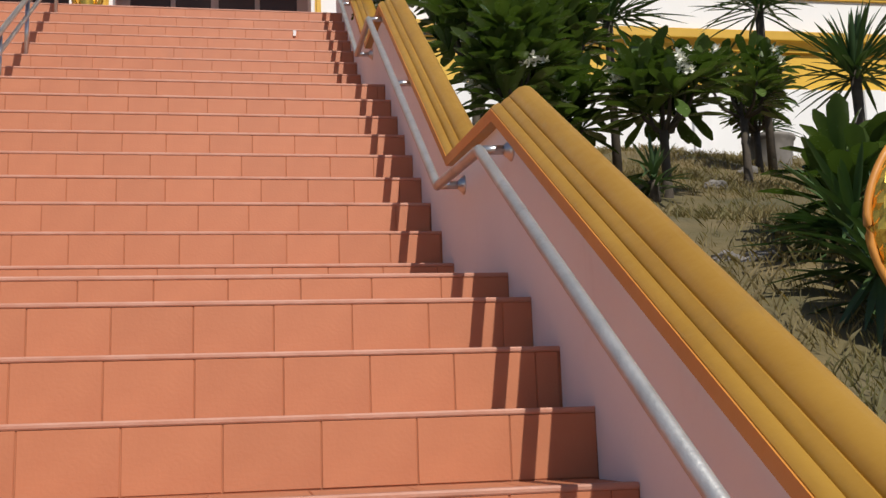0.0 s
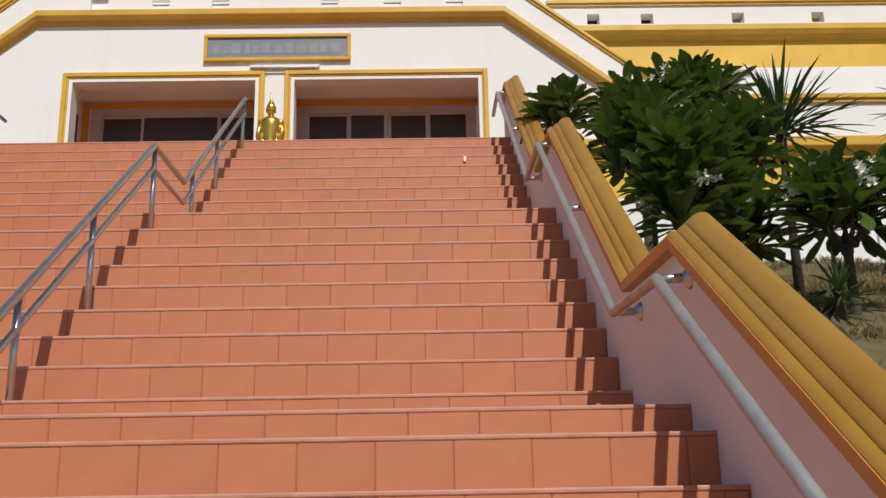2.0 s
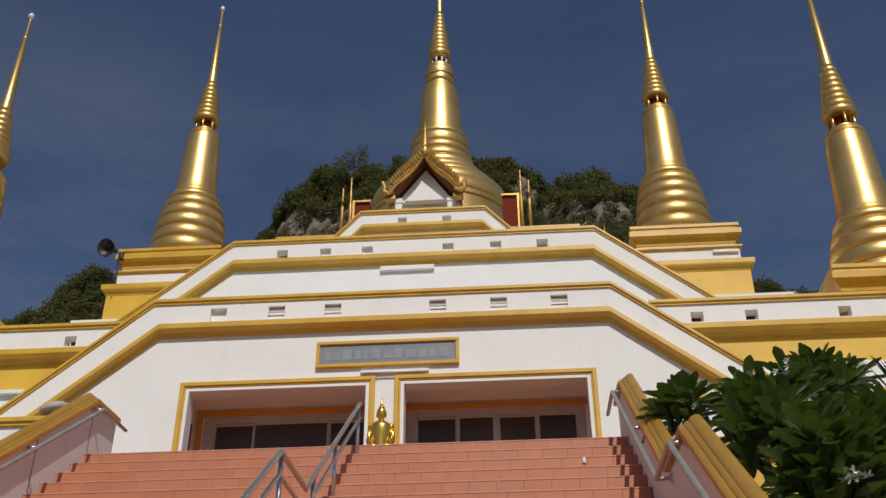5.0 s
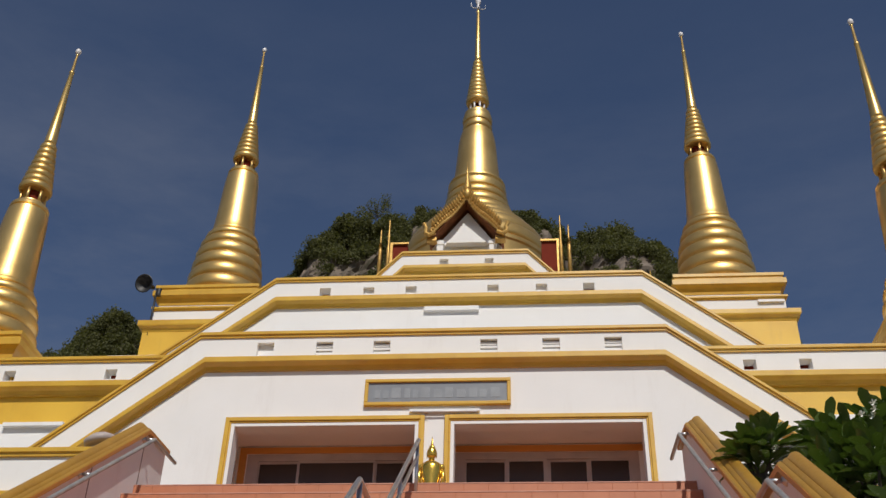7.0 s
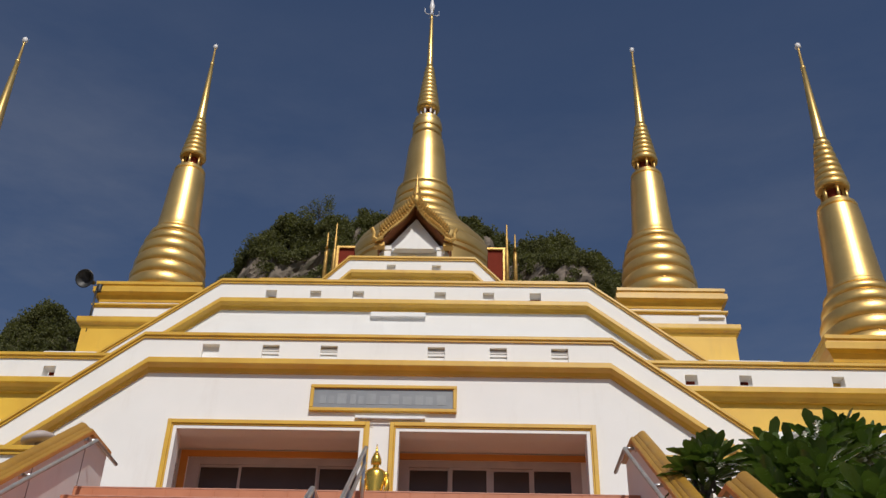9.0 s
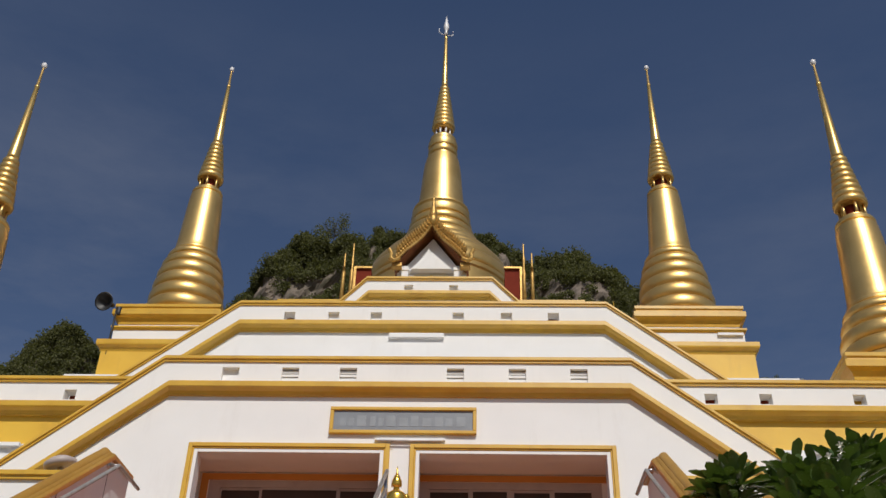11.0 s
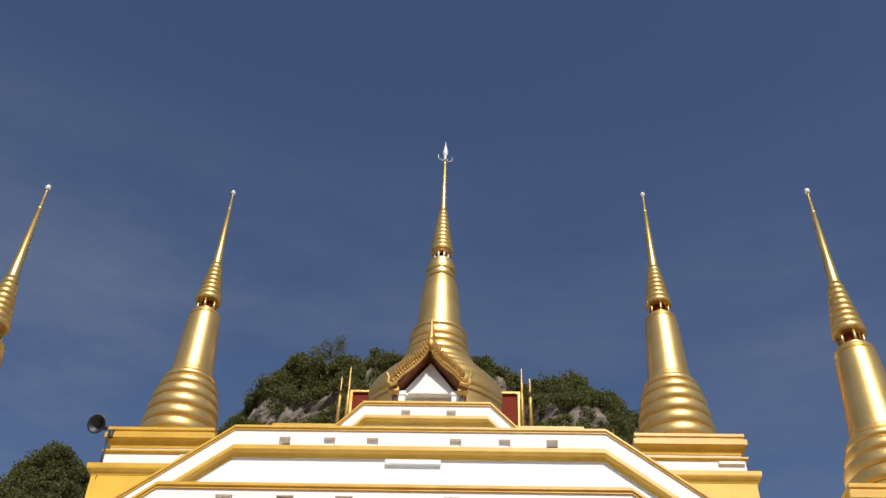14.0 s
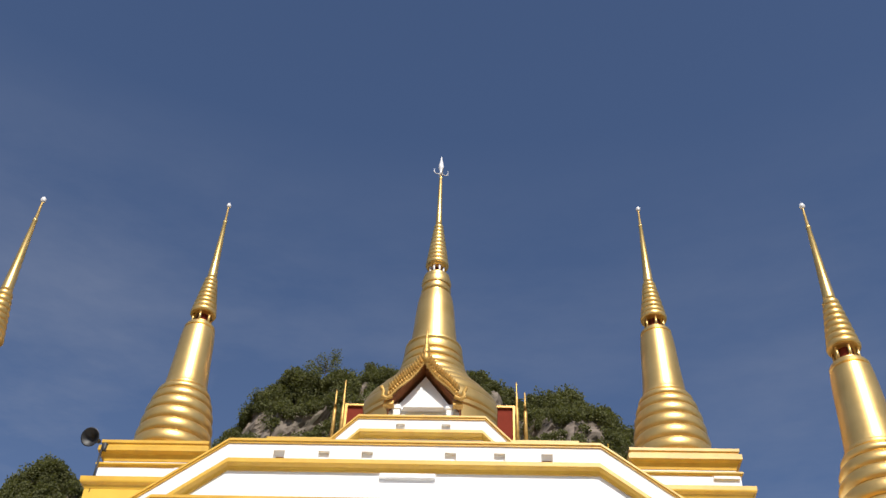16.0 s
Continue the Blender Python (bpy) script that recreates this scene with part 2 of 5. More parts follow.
def sweep_plan(path, profile, bm=None):
    """A moulding: profile of (outward, z), carried along a plan line of (x, y) that has its outside on the right hand."""
    bm = bm or bmesh.new()
    rings = []
    for i, p in enumerate(path):
        p = Vector(p)
        d0 = (p - Vector(path[i - 1])).normalized() if i else (Vector(path[1]) - p).normalized()
        d1 = (Vector(path[i + 1]) - p).normalized() if i < len(path) - 1 else d0
        n0, n1 = Vector((d0.y, -d0.x)), Vector((d1.y, -d1.x))
        n = (n0 + n1).normalized()
        k = 1 / max(n.dot(n0), 0.3)
        rings.append([(p.x + n.x * o * k, p.y + n.y * o * k, z) for o, z in profile])
    add_rings(bm, rings)
    return bm


def sweep_face(path, profile, y, bm=None):
    """A moulding on a facade: profile of (outward, height) carried along a line of (x, z)."""
    bm = bm or bmesh.new()
    add_rings(bm, [[(x, y - o, z + h) for o, h in profile] for x, z in path])
    return bm


def sweep_slope(path, profile, bm=None):
    """A capping: profile of (x, height) carried along a line of (y, z)."""
    bm = bm or bmesh.new()
    add_rings(bm, [[(x, y, z + h) for x, h in profile] for y, z in path])
    return bm


def prism_x(poly, x0, x1, bm=None):
    """A wall: an outline of (y, z) between x0 and x1."""
    bm = bm or bmesh.new()
    add_rings(bm, [[(x0, y, z) for y, z in poly], [(x1, y, z) for y, z in poly]])
    return bm


def slit_wall(x0, x1, y0, y1, z0, z1, holes, hz0, hz1, bm=None):
    """A wall with a row of openings (x from, x to) that share one height."""
    bm = bm or bmesh.new()
    if hz0 > z0:
        add_box(bm, x0, x1, y0, y1, z0, hz0)
    if hz1 < z1:
        add_box(bm, x0, x1, y0, y1, hz1, z1)
    at = x0
    for a, b in list(holes) + [(x1, x1)]:
        if a > at:
            add_box(bm, at, a, y0, y1, hz0, hz1)
        at = b
    return bm


def mesh_ob(name, bm, mat, smooth=False):
    bmesh.ops.recalc_face_normals(bm, faces=bm.faces)
    me = bpy.data.meshes.new(name)
    bm.to_mesh(me)
    bm.free()
    me.materials.append(mat)
    if smooth:
        for p in me.polygons:
            p.use_smooth = True
    return new(name, me)


def part(name, bm, mat, parent, label="", smooth=False):
    ob = mesh_ob(name, bm, mat, smooth)
    ob.parent = parent
    if label:
        tagged(ob, label)
    return ob


def holder(name, label, category, m=None, group="", kind=""):
    ob = new(name)
    ob.empty_display_size = 0.2
    if m is not None:
        ob.matrix_basis = m
    return tagged(ob, label, category, group, kind)


def sharp_smooth(ob, angle=35):
    """Smooth faces with the sharp edges kept."""
    me = ob.data
    bm = bmesh.new()
    bm.from_mesh(me)
    for f in bm.faces:
        f.smooth = True
    for e in bm.edges:
        if len(e.link_faces) == 2 and e.calc_face_angle(0) > radians(angle):
            e.smooth = False
    bm.to_mesh(me)
    bm.free()
    return ob


# ---- ground ----
def ground_height(x, y):
    base = min(max(min(0.55 * y - 0.14, 0.33 * y + 0.74), -0.05 - 0.02 * max(0, -y)), 4.85 + 0.02 * max(0, y - 12))
    side = max(0.0, abs(x) - 12)
    base -= min(side * 0.25, 3.0)
    if abs(x) > 3.2 and 0 < y < 13:
        base += 0.16 * noise.noise((x * 0.7, y * 0.7, 0)) + 0.07 * noise.noise((x * 2.3, y * 2.3, 4))
    if abs(x) < 3.3:
        base -= 1.2
    return base


def make_ground():
    bm = bmesh.new()
    xs = [-2500, -600, -150, -60, -30, -20] + [-14 + 0.35 * i for i in range(81)] + [20, 30, 60, 150, 600, 2500]
    ys = [-2500, -600, -150, -40, -15, -8, -4, -2] + [0.35 * i for i in range(38)] + [14.5, 17, 22, 30, 50, 90, 200, 600, 2500]
    grid = [[bm.verts.new((x, y, ground_height(x, y))) for x in xs] for y in ys]
    for a, b in zip(grid, grid[1:]):
        for i in range(len(xs) - 1):
            bm.faces.new((a[i], a[i + 1], b[i + 1], b[i]))
    return tagged(mesh_ob("ground", bm, GRASS_DRY, True), "sloping ground of dry brown grass beside the stairs", "ground", kind="structure")


make_ground()

# ---- stairs ----
WALL_X = 2.90
RISERS = [(0.74 + 0.31 * i, 0.20 + 0.19 * i, 0.19) for i in range(10)] + [(3.84, 2.04, 0.13)]
RISERS += [(4.89 + 0.295 * i, 2.04 + 0.207 * (i + 1), 0.207) for i in range(9)]
RISERS += [(8.30 + 0.295 * i, 3.903 + 0.2141 * (i + 1), 0.214) for i in range(9)]
FLOOR_Z = 5.83
FRONT_Y = 13.4
TILE_W = 0.25

stairs = holder("stairs", "wide terracotta-tiled staircase with two landings", "stairs", kind="structure")


def make_stairs():
    outline = [(-3.0, 0.01 - 0.005)]
    last = 0.01
    for y, z, r in RISERS:
        outline += [(y + 0.0015, last - 0.003), (y + 0.0015, z - 0.003)]
        last = z
    outline += [(FRONT_Y + 1.4, FLOOR_Z - 0.003), (FRONT_Y + 1.4, -2), (-3.0, -2)]
    part("core", prism_x(outline, -WALL_X, WALL_X), GROUT, stairs, "grout and concrete core of the steps")


make_stairs()


# ---- parapets ----
CAP_PATH = [(-3.0, 0.58), (0.5, 0.58), (3.80, 2.60), (4.74, 2.67), (7.12, 4.40), (8.06, 4.47), (10.72, 6.44), (11.40, 6.50)]
CAP_PROFILE = [(-0.045, 0), (-0.045, 0.050), (-0.038, 0.060), (-0.018, 0.070), (-0.013, 0.069), (-0.012, 0.060), (-0.008, 0.060), (-0.006, 0.070), (0.006, 0.084), (0.020, 0.094),
               (0.025, 0.093), (0.026, 0.087), (0.030, 0.087), (0.032, 0.100), (0.046, 0.119), (0.064, 0.132), (0.084, 0.139), (0.104, 0.138), (0.118, 0.128), (0.125, 0.112),
               (0.126, 0.088), (0.126, 0)]


def make_parapet(side, label):
    thing = holder("parapet", label, "parapet wall", kind="structure")
    x0, x1 = side * WALL_X, side * (WALL_X + 0.10)
    # the wall stands between the steps and the capping
    part("wall", prism_x([(-3.0, -2), (11.40, -2)] + [(y, z + 0.002) for y, z in reversed(CAP_PATH)], x0, x1), PARAPET, thing)
    prof = [(side * (WALL_X + x), h) for x, h in CAP_PROFILE]
    cap = part("capping", sweep_slope(CAP_PATH, prof), GOLDPAINT, thing, "moulded gold-ochre capping")
    sharp_smooth(cap, 33)
    fascia = [(side * (WALL_X - 0.049), 0.0), (side * (WALL_X - 0.049), 0.046), (side * (WALL_X - 0.044), 0.046), (side * (WALL_X - 0.044), 0.0)]
    part("fascia", sweep_slope([(y, z) for y, z in CAP_PATH], fascia), ORANGE, cap, "orange-gold lower edge of the capping")
    return thing


make_parapet(1, "pale painted parapet wall with a moulded gold capping, stepping up beside the stairs")
west_parapet = make_parapet(-1, "pale painted parapet wall with gold capping and thin dark vertical lines beside the stairs")
# thin dark upright lines on the west wall, from the steps to rail height
for cy, z0, z1 in ((10.72, 5.6, 6.42), (9.55, 4.7, 5.56), (8.2, 3.92, 4.56), (6.4, 3.1, 3.86)):
    part("crack", box(-WALL_X - 0.002, -WALL_X + 0.0025, cy, cy + 0.012, z0, z1), DARKLINE, west_parapet, "thin dark vertical line")


# ---- handrails ----
RAIL_PATH = [(0.3, 0.37), (3.70, 2.46), (4.58, 2.54), (7.12, 4.33), (7.98, 4.39), (10.68, 6.35), (11.42, 6.41)]


def make_wall_rail(side):
    thing = holder("handrail", "grey metal pipe handrail on flanged wall brackets", "handrail", group="wall handrails")
    x = side * (WALL_X - 0.12)
    part("pipe", tube([(x, y, z) for y, z in RAIL_PATH], 0.021, 16), DULLSTEEL, thing, smooth=True)
    sites = [RAIL_PATH[1], RAIL_PATH[2], RAIL_PATH[3], RAIL_PATH[4], RAIL_PATH[5], (5.85, 3.435), (9.33, 5.37)]
    for y, z in sites:
        bm = tube([(x, y, z), (side * (WALL_X - 0.014), y, z + 0.004)], 0.017)
        b = part("bracket", bm, STEEL, thing, "steel bracket arm", smooth=True)
        fl = bmesh.new()
        prof = [(0.020, 0.030), (0.036, 0.010), (0.042, 0.004), (0.042, 0.0)]
        rings = []
        for r, d in prof:
            rings.append([(side * (WALL_X - d), y + r * math.cos(a * math.pi / 10), z + 0.004 + r * math.sin(a * math.pi / 10)) for a in range(20)])
        add_rings(fl, rings)
        part("flange", fl, STEEL, b, "round wall flange", smooth=True)


make_wall_rail(1)
make_wall_rail(-1)

MID_X = 0.08
MID_PATH = [(0.9, 0.72), (3.86, 2.53), (4.70, 2.58), (7.12, 4.36), (8.05, 4.42), (10.60, 6.28)]


def make_middle_rail():
    thing = holder("middle_handrail", "tubular steel handrail with two rails dividing the stairs", "handrail")
    part("top_rail", tube([(MID_X, y, z) for y, z in MID_PATH], 0.022, 16), STEEL, thing, smooth=True)
    part("lower_rail", tube([(MID_X, y, z - 0.17) for y, z in MID_PATH], 0.018, 14), STEEL, thing, smooth=True)

    def step_top(y):
        z = 0.01
        for ry, rz, _ in RISERS:
            if y >= ry:
                z = rz
        return z

    def rail_at(y):
        for (ya, za), (yb, zb) in zip(MID_PATH, MID_PATH[1:]):
            if ya <= y <= yb:
                return za + (zb - za) * (y - ya) / (yb - ya)
        return MID_PATH[-1][1]
    for y in (1.3, 2.55, 3.87, 4.93, 5.92, 7.14, 8.33, 9.25, 10.52):
        part("post", tube([(MID_X, y, step_top(y) - 0.005), (MID_X, y, rail_at(y) - 0.012)], 0.018), STEEL, thing, smooth=True)


make_middle_rail()


# ---- temple tiers ----
def raking(xl, xr, end, fall, z):
    """A level line over the front that falls away at both sides."""
    return [(-end, z - fall), (xl, z), (xr, z), (end, z - fall)]


def band_profile(z0, z1, out):
    """Coved gold string course."""
    h = z1 - z0
    return [(-0.02, z0), (out * 0.22, z0), (out * 0.25, z0 + h * 0.12), (out * 0.42, z0 + h * 0.32), (out * 0.75, z0 + h * 0.46), (out * 0.97, z0 + h * 0.5), (out, z0 + h * 0.54), (out, z1 - h * 0.04), (out * 0.95, z1), (-0.02, z1)]


def rail_profile(z0, z1, out):
    h = z1 - z0
    return [(-0.24, z0), (out * 0.5, z0), (out * 0.5, z0 + h * 0.35), (out, z0 + h * 0.45), (out, z1 - h * 0.1), (out * 0.8, z1), (-0.24, z1)]


def make_vent(x, y, z0, z1, w, slats, parent):
    """A small opening: slatted (1), open with a dark sheet for the shade inside (2) or a shallow niche (0)."""
    if slats == 2:
        # dark red sheet set back in the hole, its colour giving the shade inside
        part("vent_back", box(x - w / 2 - 0.02, x + w / 2 + 0.02, y + 0.34, y + 0.37, z0 - 0.1, z1 + 0.1), REDWOOD, parent)
        return
    if slats:
        h = z1 - z0
        for f0, f1, d in ((0.12, 0.34, 0.045), (0.44, 0.58, 0.035), (0.72, 0.88, 0.05)):
            part("vent_slat", box(x - w / 2, x + w / 2, y + d, y + 0.13, z0 + h * f0, z0 + h * f1), WHITE, parent)
        part("vent_back", box(x - w / 2, x + w / 2, y + 0.14, y + 0.17, z0, z1), ORANGE, parent)
    else:
        part("vent_back", box(x - w / 2, x + w / 2, y + 0.08, y + 0.12, z0, z1), WHITE, parent)


def make_tier(name, label, y, half, run, slope, depth, z_base, z_band0, z_band1, z_rail0, z_rail1, vents, vent_z, vent_w, openings=(), open_top=0, corners=(0, 0)):
    thing = holder(name, label, "temple wall", kind="structure")
    t = 0.22
    xl, xr, end, fall = -half - corners[0], half + corners[1], half + run, slope * run
    z_mid = (z_band0 + z_band1) / 2
    # front wall below the string course
    if openings:
        bm = slit_wall(xl, xr, y, y + t, z_base, z_mid, openings, z_base, open_top)
    else:
        bm = box(xl, xr, y, y + t, z_base, z_mid)
    part("front_wall", bm, WHITE, thing)
    bm = slit_wall(xl, xr, y, y + t, z_mid, z_rail0 + 0.005, [(v[0] - vent_w / 2, v[0] + vent_w / 2) for v in vents], vent_z[0], vent_z[1])
    part("parapet_wall", bm, WHITE, thing)
    for c, e in ((xl, -end), (xr, end)):
        quad = [(c, z_base), (c, z_rail0 + 0.005), (e, z_rail0 + 0.005 - fall), (e, z_base)]
        bm = bmesh.new()
        add_rings(bm, [[(px, y, pz) for px, pz in quad], [(px, y + t, pz) for px, pz in quad]])
        part("raking_wall", bm, WHITE, thing)
    part("string_course", sweep_face(raking(xl + 0.06 + corners[0] * 0.6, xr - 0.06, end - 0.06, fall, z_band0), band_profile(0, z_band1 - z_band0, 0.15), y), TRIM, thing, "gold-painted string course")
    part("top_rail", sweep_face(raking(xl, xr, end, fall, z_rail0), rail_profile(0, z_rail1 - z_rail0, 0.05), y), TRIM, thing, "gold-painted parapet coping")
    part("terrace_floor", box(-half, half, y + t, y + depth, z_mid - 0.25, z_mid - 0.1), WHITE, thing)
    for v in vents:
        make_vent(v[0], y, vent_z[0], vent_z[1], vent_w, v[1], thing)
    return thing


VENTS_1 = [(-2.48, 0), (-1.63, 1), (-0.81, 1), (0.70, 1), (1.57, 1), (2.43, 1)]
OPEN_TOP = 7.805
lower = make_tier("wall_lower_tier", "white rendered lower tier with gold string courses and two wide openings", FRONT_Y, 3.28, 4.1, 0.80, 3.05, 3.0,
                  8.655, 8.83, 9.205, 9.295, VENTS_1, (8.90, 9.125), 0.24, [(-2.75, -0.29), (0.24, 2.73)], OPEN_TOP, (0.16, -0.11))
VENTS_2 = [(-2.40, 2), (-1.60, 0), (-0.83, 0), (0.65, 0), (1.52, 0), (2.36, 2)]
make_tier("wall_middle_tier", "white rendered middle tier with gold string courses and small vents", 16.5, 3.32, 4.2, 0.79, 1.95, 8.4,
          11.49, 11.67, 12.05, 12.14, VENTS_2, (11.72, 11.92), 0.2)
make_tier("wall_upper_tier", "white rendered upper tier below the shrine with gold string courses", 18.5, 1.30, 2.0, 1.08, 1.4, 11.3,
          13.49, 13.64, 13.96, 14.05, [(-0.43, 0), (0.5, 0)], (13.7, 13.86), 0.18)
part("ledge", box(-0.57, 0.40, 16.43, 16.5, 11.37, 11.45), WHITE, bpy.data.objects["wall_middle_tier"], "narrow projecting ledge")


def make_recess(x0, x1, leaves):
    """The porch behind one wide opening; leaves: (from, to, stile width) of its sliding doors."""
    y0, y1, top = FRONT_Y + 0.22, FRONT_Y + 0.78, OPEN_TOP
    ax, bx = x0 - 0.14, x1 + 0.14
    head, band = 7.76, 7.83
    thing = holder("door_bay", "recessed porch with dark glazed sliding doors behind a gold frame", "door", group="entrance bays")
    part("soffit", box(ax, bx, y0 + 0.002, y1 + 0.2, top + 0.072, top + 0.19), WHITE, thing)
    part("side_wall", box(ax - 0.1, ax, y0 + 0.002, y1 + 0.1, FLOOR_Z, top + 0.19), WHITE, thing)
    part("side_wall", box(bx, bx + 0.1, y0 + 0.002, y1 + 0.1, FLOOR_Z, top + 0.19), WHITE, thing)
    part("side_door", box(ax + 0.002, ax + 0.024, y0 + 0.03, y0 + 0.42, FLOOR_Z, 7.6), REDWOOD, thing, "dark red side door leaf")
    dx0, dx1 = leaves[0][0] - 0.16, leaves[-1][1] + 0.13
    part("back_wall", slit_wall(ax, bx, y1, y1 + 0.15, FLOOR_Z, top + 0.07, [(dx0, min(dx1, bx - 0.01))], FLOOR_Z, head), WHITE, thing)
    bm = bmesh.new()
    add_box(bm, dx0 - 0.11, bx - 0.002, y1 - 0.03, y1, head + 0.002, band + 0.02)
    add_box(bm, dx0 - 0.11, dx0 - 0.01, y1 - 0.03, y1, FLOOR_Z, head + 0.002)
    part("door_surround", bm, ORANGE, thing, "orange-gold painted band round the doors")
    for nm, o, w, d, mt, lb in (("outer_frame", 0.072, 0.058, 0.055, TRIM, "gold-painted outer moulding"),
                                ("middle_frame", 0.050, 0.022, 0.038, TRIM, "gold-painted inner bead"),
                                ("inner_frame", 0.0, 0.050, 0.026, WHITE, "white inner moulding")):
        bm = bmesh.new()
        a, b, c = x0 - o, x1 + o, top + o
        add_box(bm, a - w, a, FRONT_Y - d, FRONT_Y + 0.01, FLOOR_Z, c + w, bevel=0.006)
        add_box(bm, b, b + w, FRONT_Y - d, FRONT_Y + 0.01, FLOOR_Z, c + w, bevel=0.006)
        add_box(bm, a, b, FRONT_Y - d, FRONT_Y + 0.01, c, c + w, bevel=0.006)
        part(nm, bm, mt, thing, lb)
    bm = bmesh.new()
    add_box(bm, dx0, min(dx1, bx - 0.012), y1 + 0.004, y1 + 0.09, head - 0.10, head)
    add_box(bm, dx0, leaves[0][0], y1 + 0.004, y1 + 0.09, FLOOR_Z, head - 0.10)
    add_box(bm, leaves[-1][1], min(dx1, bx - 0.012), y1 + 0.004, y1 + 0.09, FLOOR_Z, head - 0.10)
    part("fixed_frame", bm, FRAME, thing, "pale painted fixed door frame")
    for i, (a, b, f) in enumerate(leaves):
        yy = y1 + (0.015 if i % 2 else 0.045)
        bm = bmesh.new()
        add_box(bm, a, a + f, yy, yy + 0.03, FLOOR_Z, head - 0.10)
        add_box(bm, b - f, b, yy, yy + 0.03, FLOOR_Z, head - 0.10)
        add_box(bm, a + f, b - f, yy, yy + 0.03, head - 0.13, head - 0.10)
        add_box(bm, a + f, b - f, yy, yy + 0.03, FLOOR_Z, FLOOR_Z + 0.1)
        leaf = part("sliding_door", bm, FRAME, thing, "pale framed sliding door leaf")
        part("pane", box(a + f, b - f, yy + 0.012, yy + 0.018, FLOOR_Z + 0.1, head - 0.13), GLASS, leaf, "dark tinted glass")


make_recess(-2.75, -0.29, [(-2.58, -2.01, 0.018), (-2.01, -0.92, 0.024), (-0.92, -0.34, 0.024)])
make_recess(0.24, 2.73, [(0.34, 0.90, 0.016), (0.90, 1.47, 0.05), (1.47, 2.06, 0.05), (2.06, 2.60, 0.016)])


def make_name_panel():
    thing = holder("name_panel", "long grey panel with faded lettering in a gold frame", "sign")
    bm = bmesh.new()
    x0, x1, z0, z1 = -1.0, 1.0, 8.085, 8.485
    add_box(bm, x0, x1, FRONT_Y - 0.06, FRONT_Y, z0, z0 + 0.05, bevel=0.008)
    add_box(bm, x0, x1, FRONT_Y - 0.06, FRONT_Y, z1 - 0.05, z1, bevel=0.008)
    add_box(bm, x0, x0 + 0.05, FRONT_Y - 0.058, FRONT_Y, z0 + 0.05, z1 - 0.05, bevel=0.008)
    add_box(bm, x1 - 0.05, x1, FRONT_Y - 0.058, FRONT_Y, z0 + 0.05, z1 - 0.05, bevel=0.008)
    part("frame", bm, TRIM, thing, "gold-painted frame")
    part("panel", box(x0 + 0.05, x1 - 0.05, FRONT_Y - 0.03, FRONT_Y - 0.002, z0 + 0.05, z1 - 0.05), SIGNGREY, thing, "grey reflective panel")
    rnd = random.Random(4)
    x = x0 + 0.14
    while x < x1 - 0.2:
        w = rnd.uniform(0.06, 0.13)
        part("faded_letter_bar", box(x, x + w, FRONT_Y - 0.034, FRONT_Y - 0.03, 8.20, 8.20 + rnd.uniform(0.12, 0.17)), SIGNBAR, thing)
        x += w + rnd.uniform(0.03, 0.06)


make_name_panel()


def make_batten_lamp():
    thing = holder("batten_lamp", "white fluorescent batten lamp with a loose cable above the doors", "lamp")
    part("housing", box(-0.37, 0.58, FRONT_Y - 0.05, FRONT_Y, 7.985, 8.025, bevel=0.008), WHITE, thing)
    part("tube", tube([(-0.33, FRONT_Y - 0.065, 7.975), (0.54, FRONT_Y - 0.065, 7.975)], 0.013), PAPER, thing, "unlit white tube", smooth=True)
    pts = [(-0.12 - 0.08 * math.sin(i * 0.4), FRONT_Y - 0.02, 7.98 - 0.012 * i) for i in range(9)]
    part("cable", tube(pts, 0.004, 6), FRAME, thing)


make_batten_lamp()


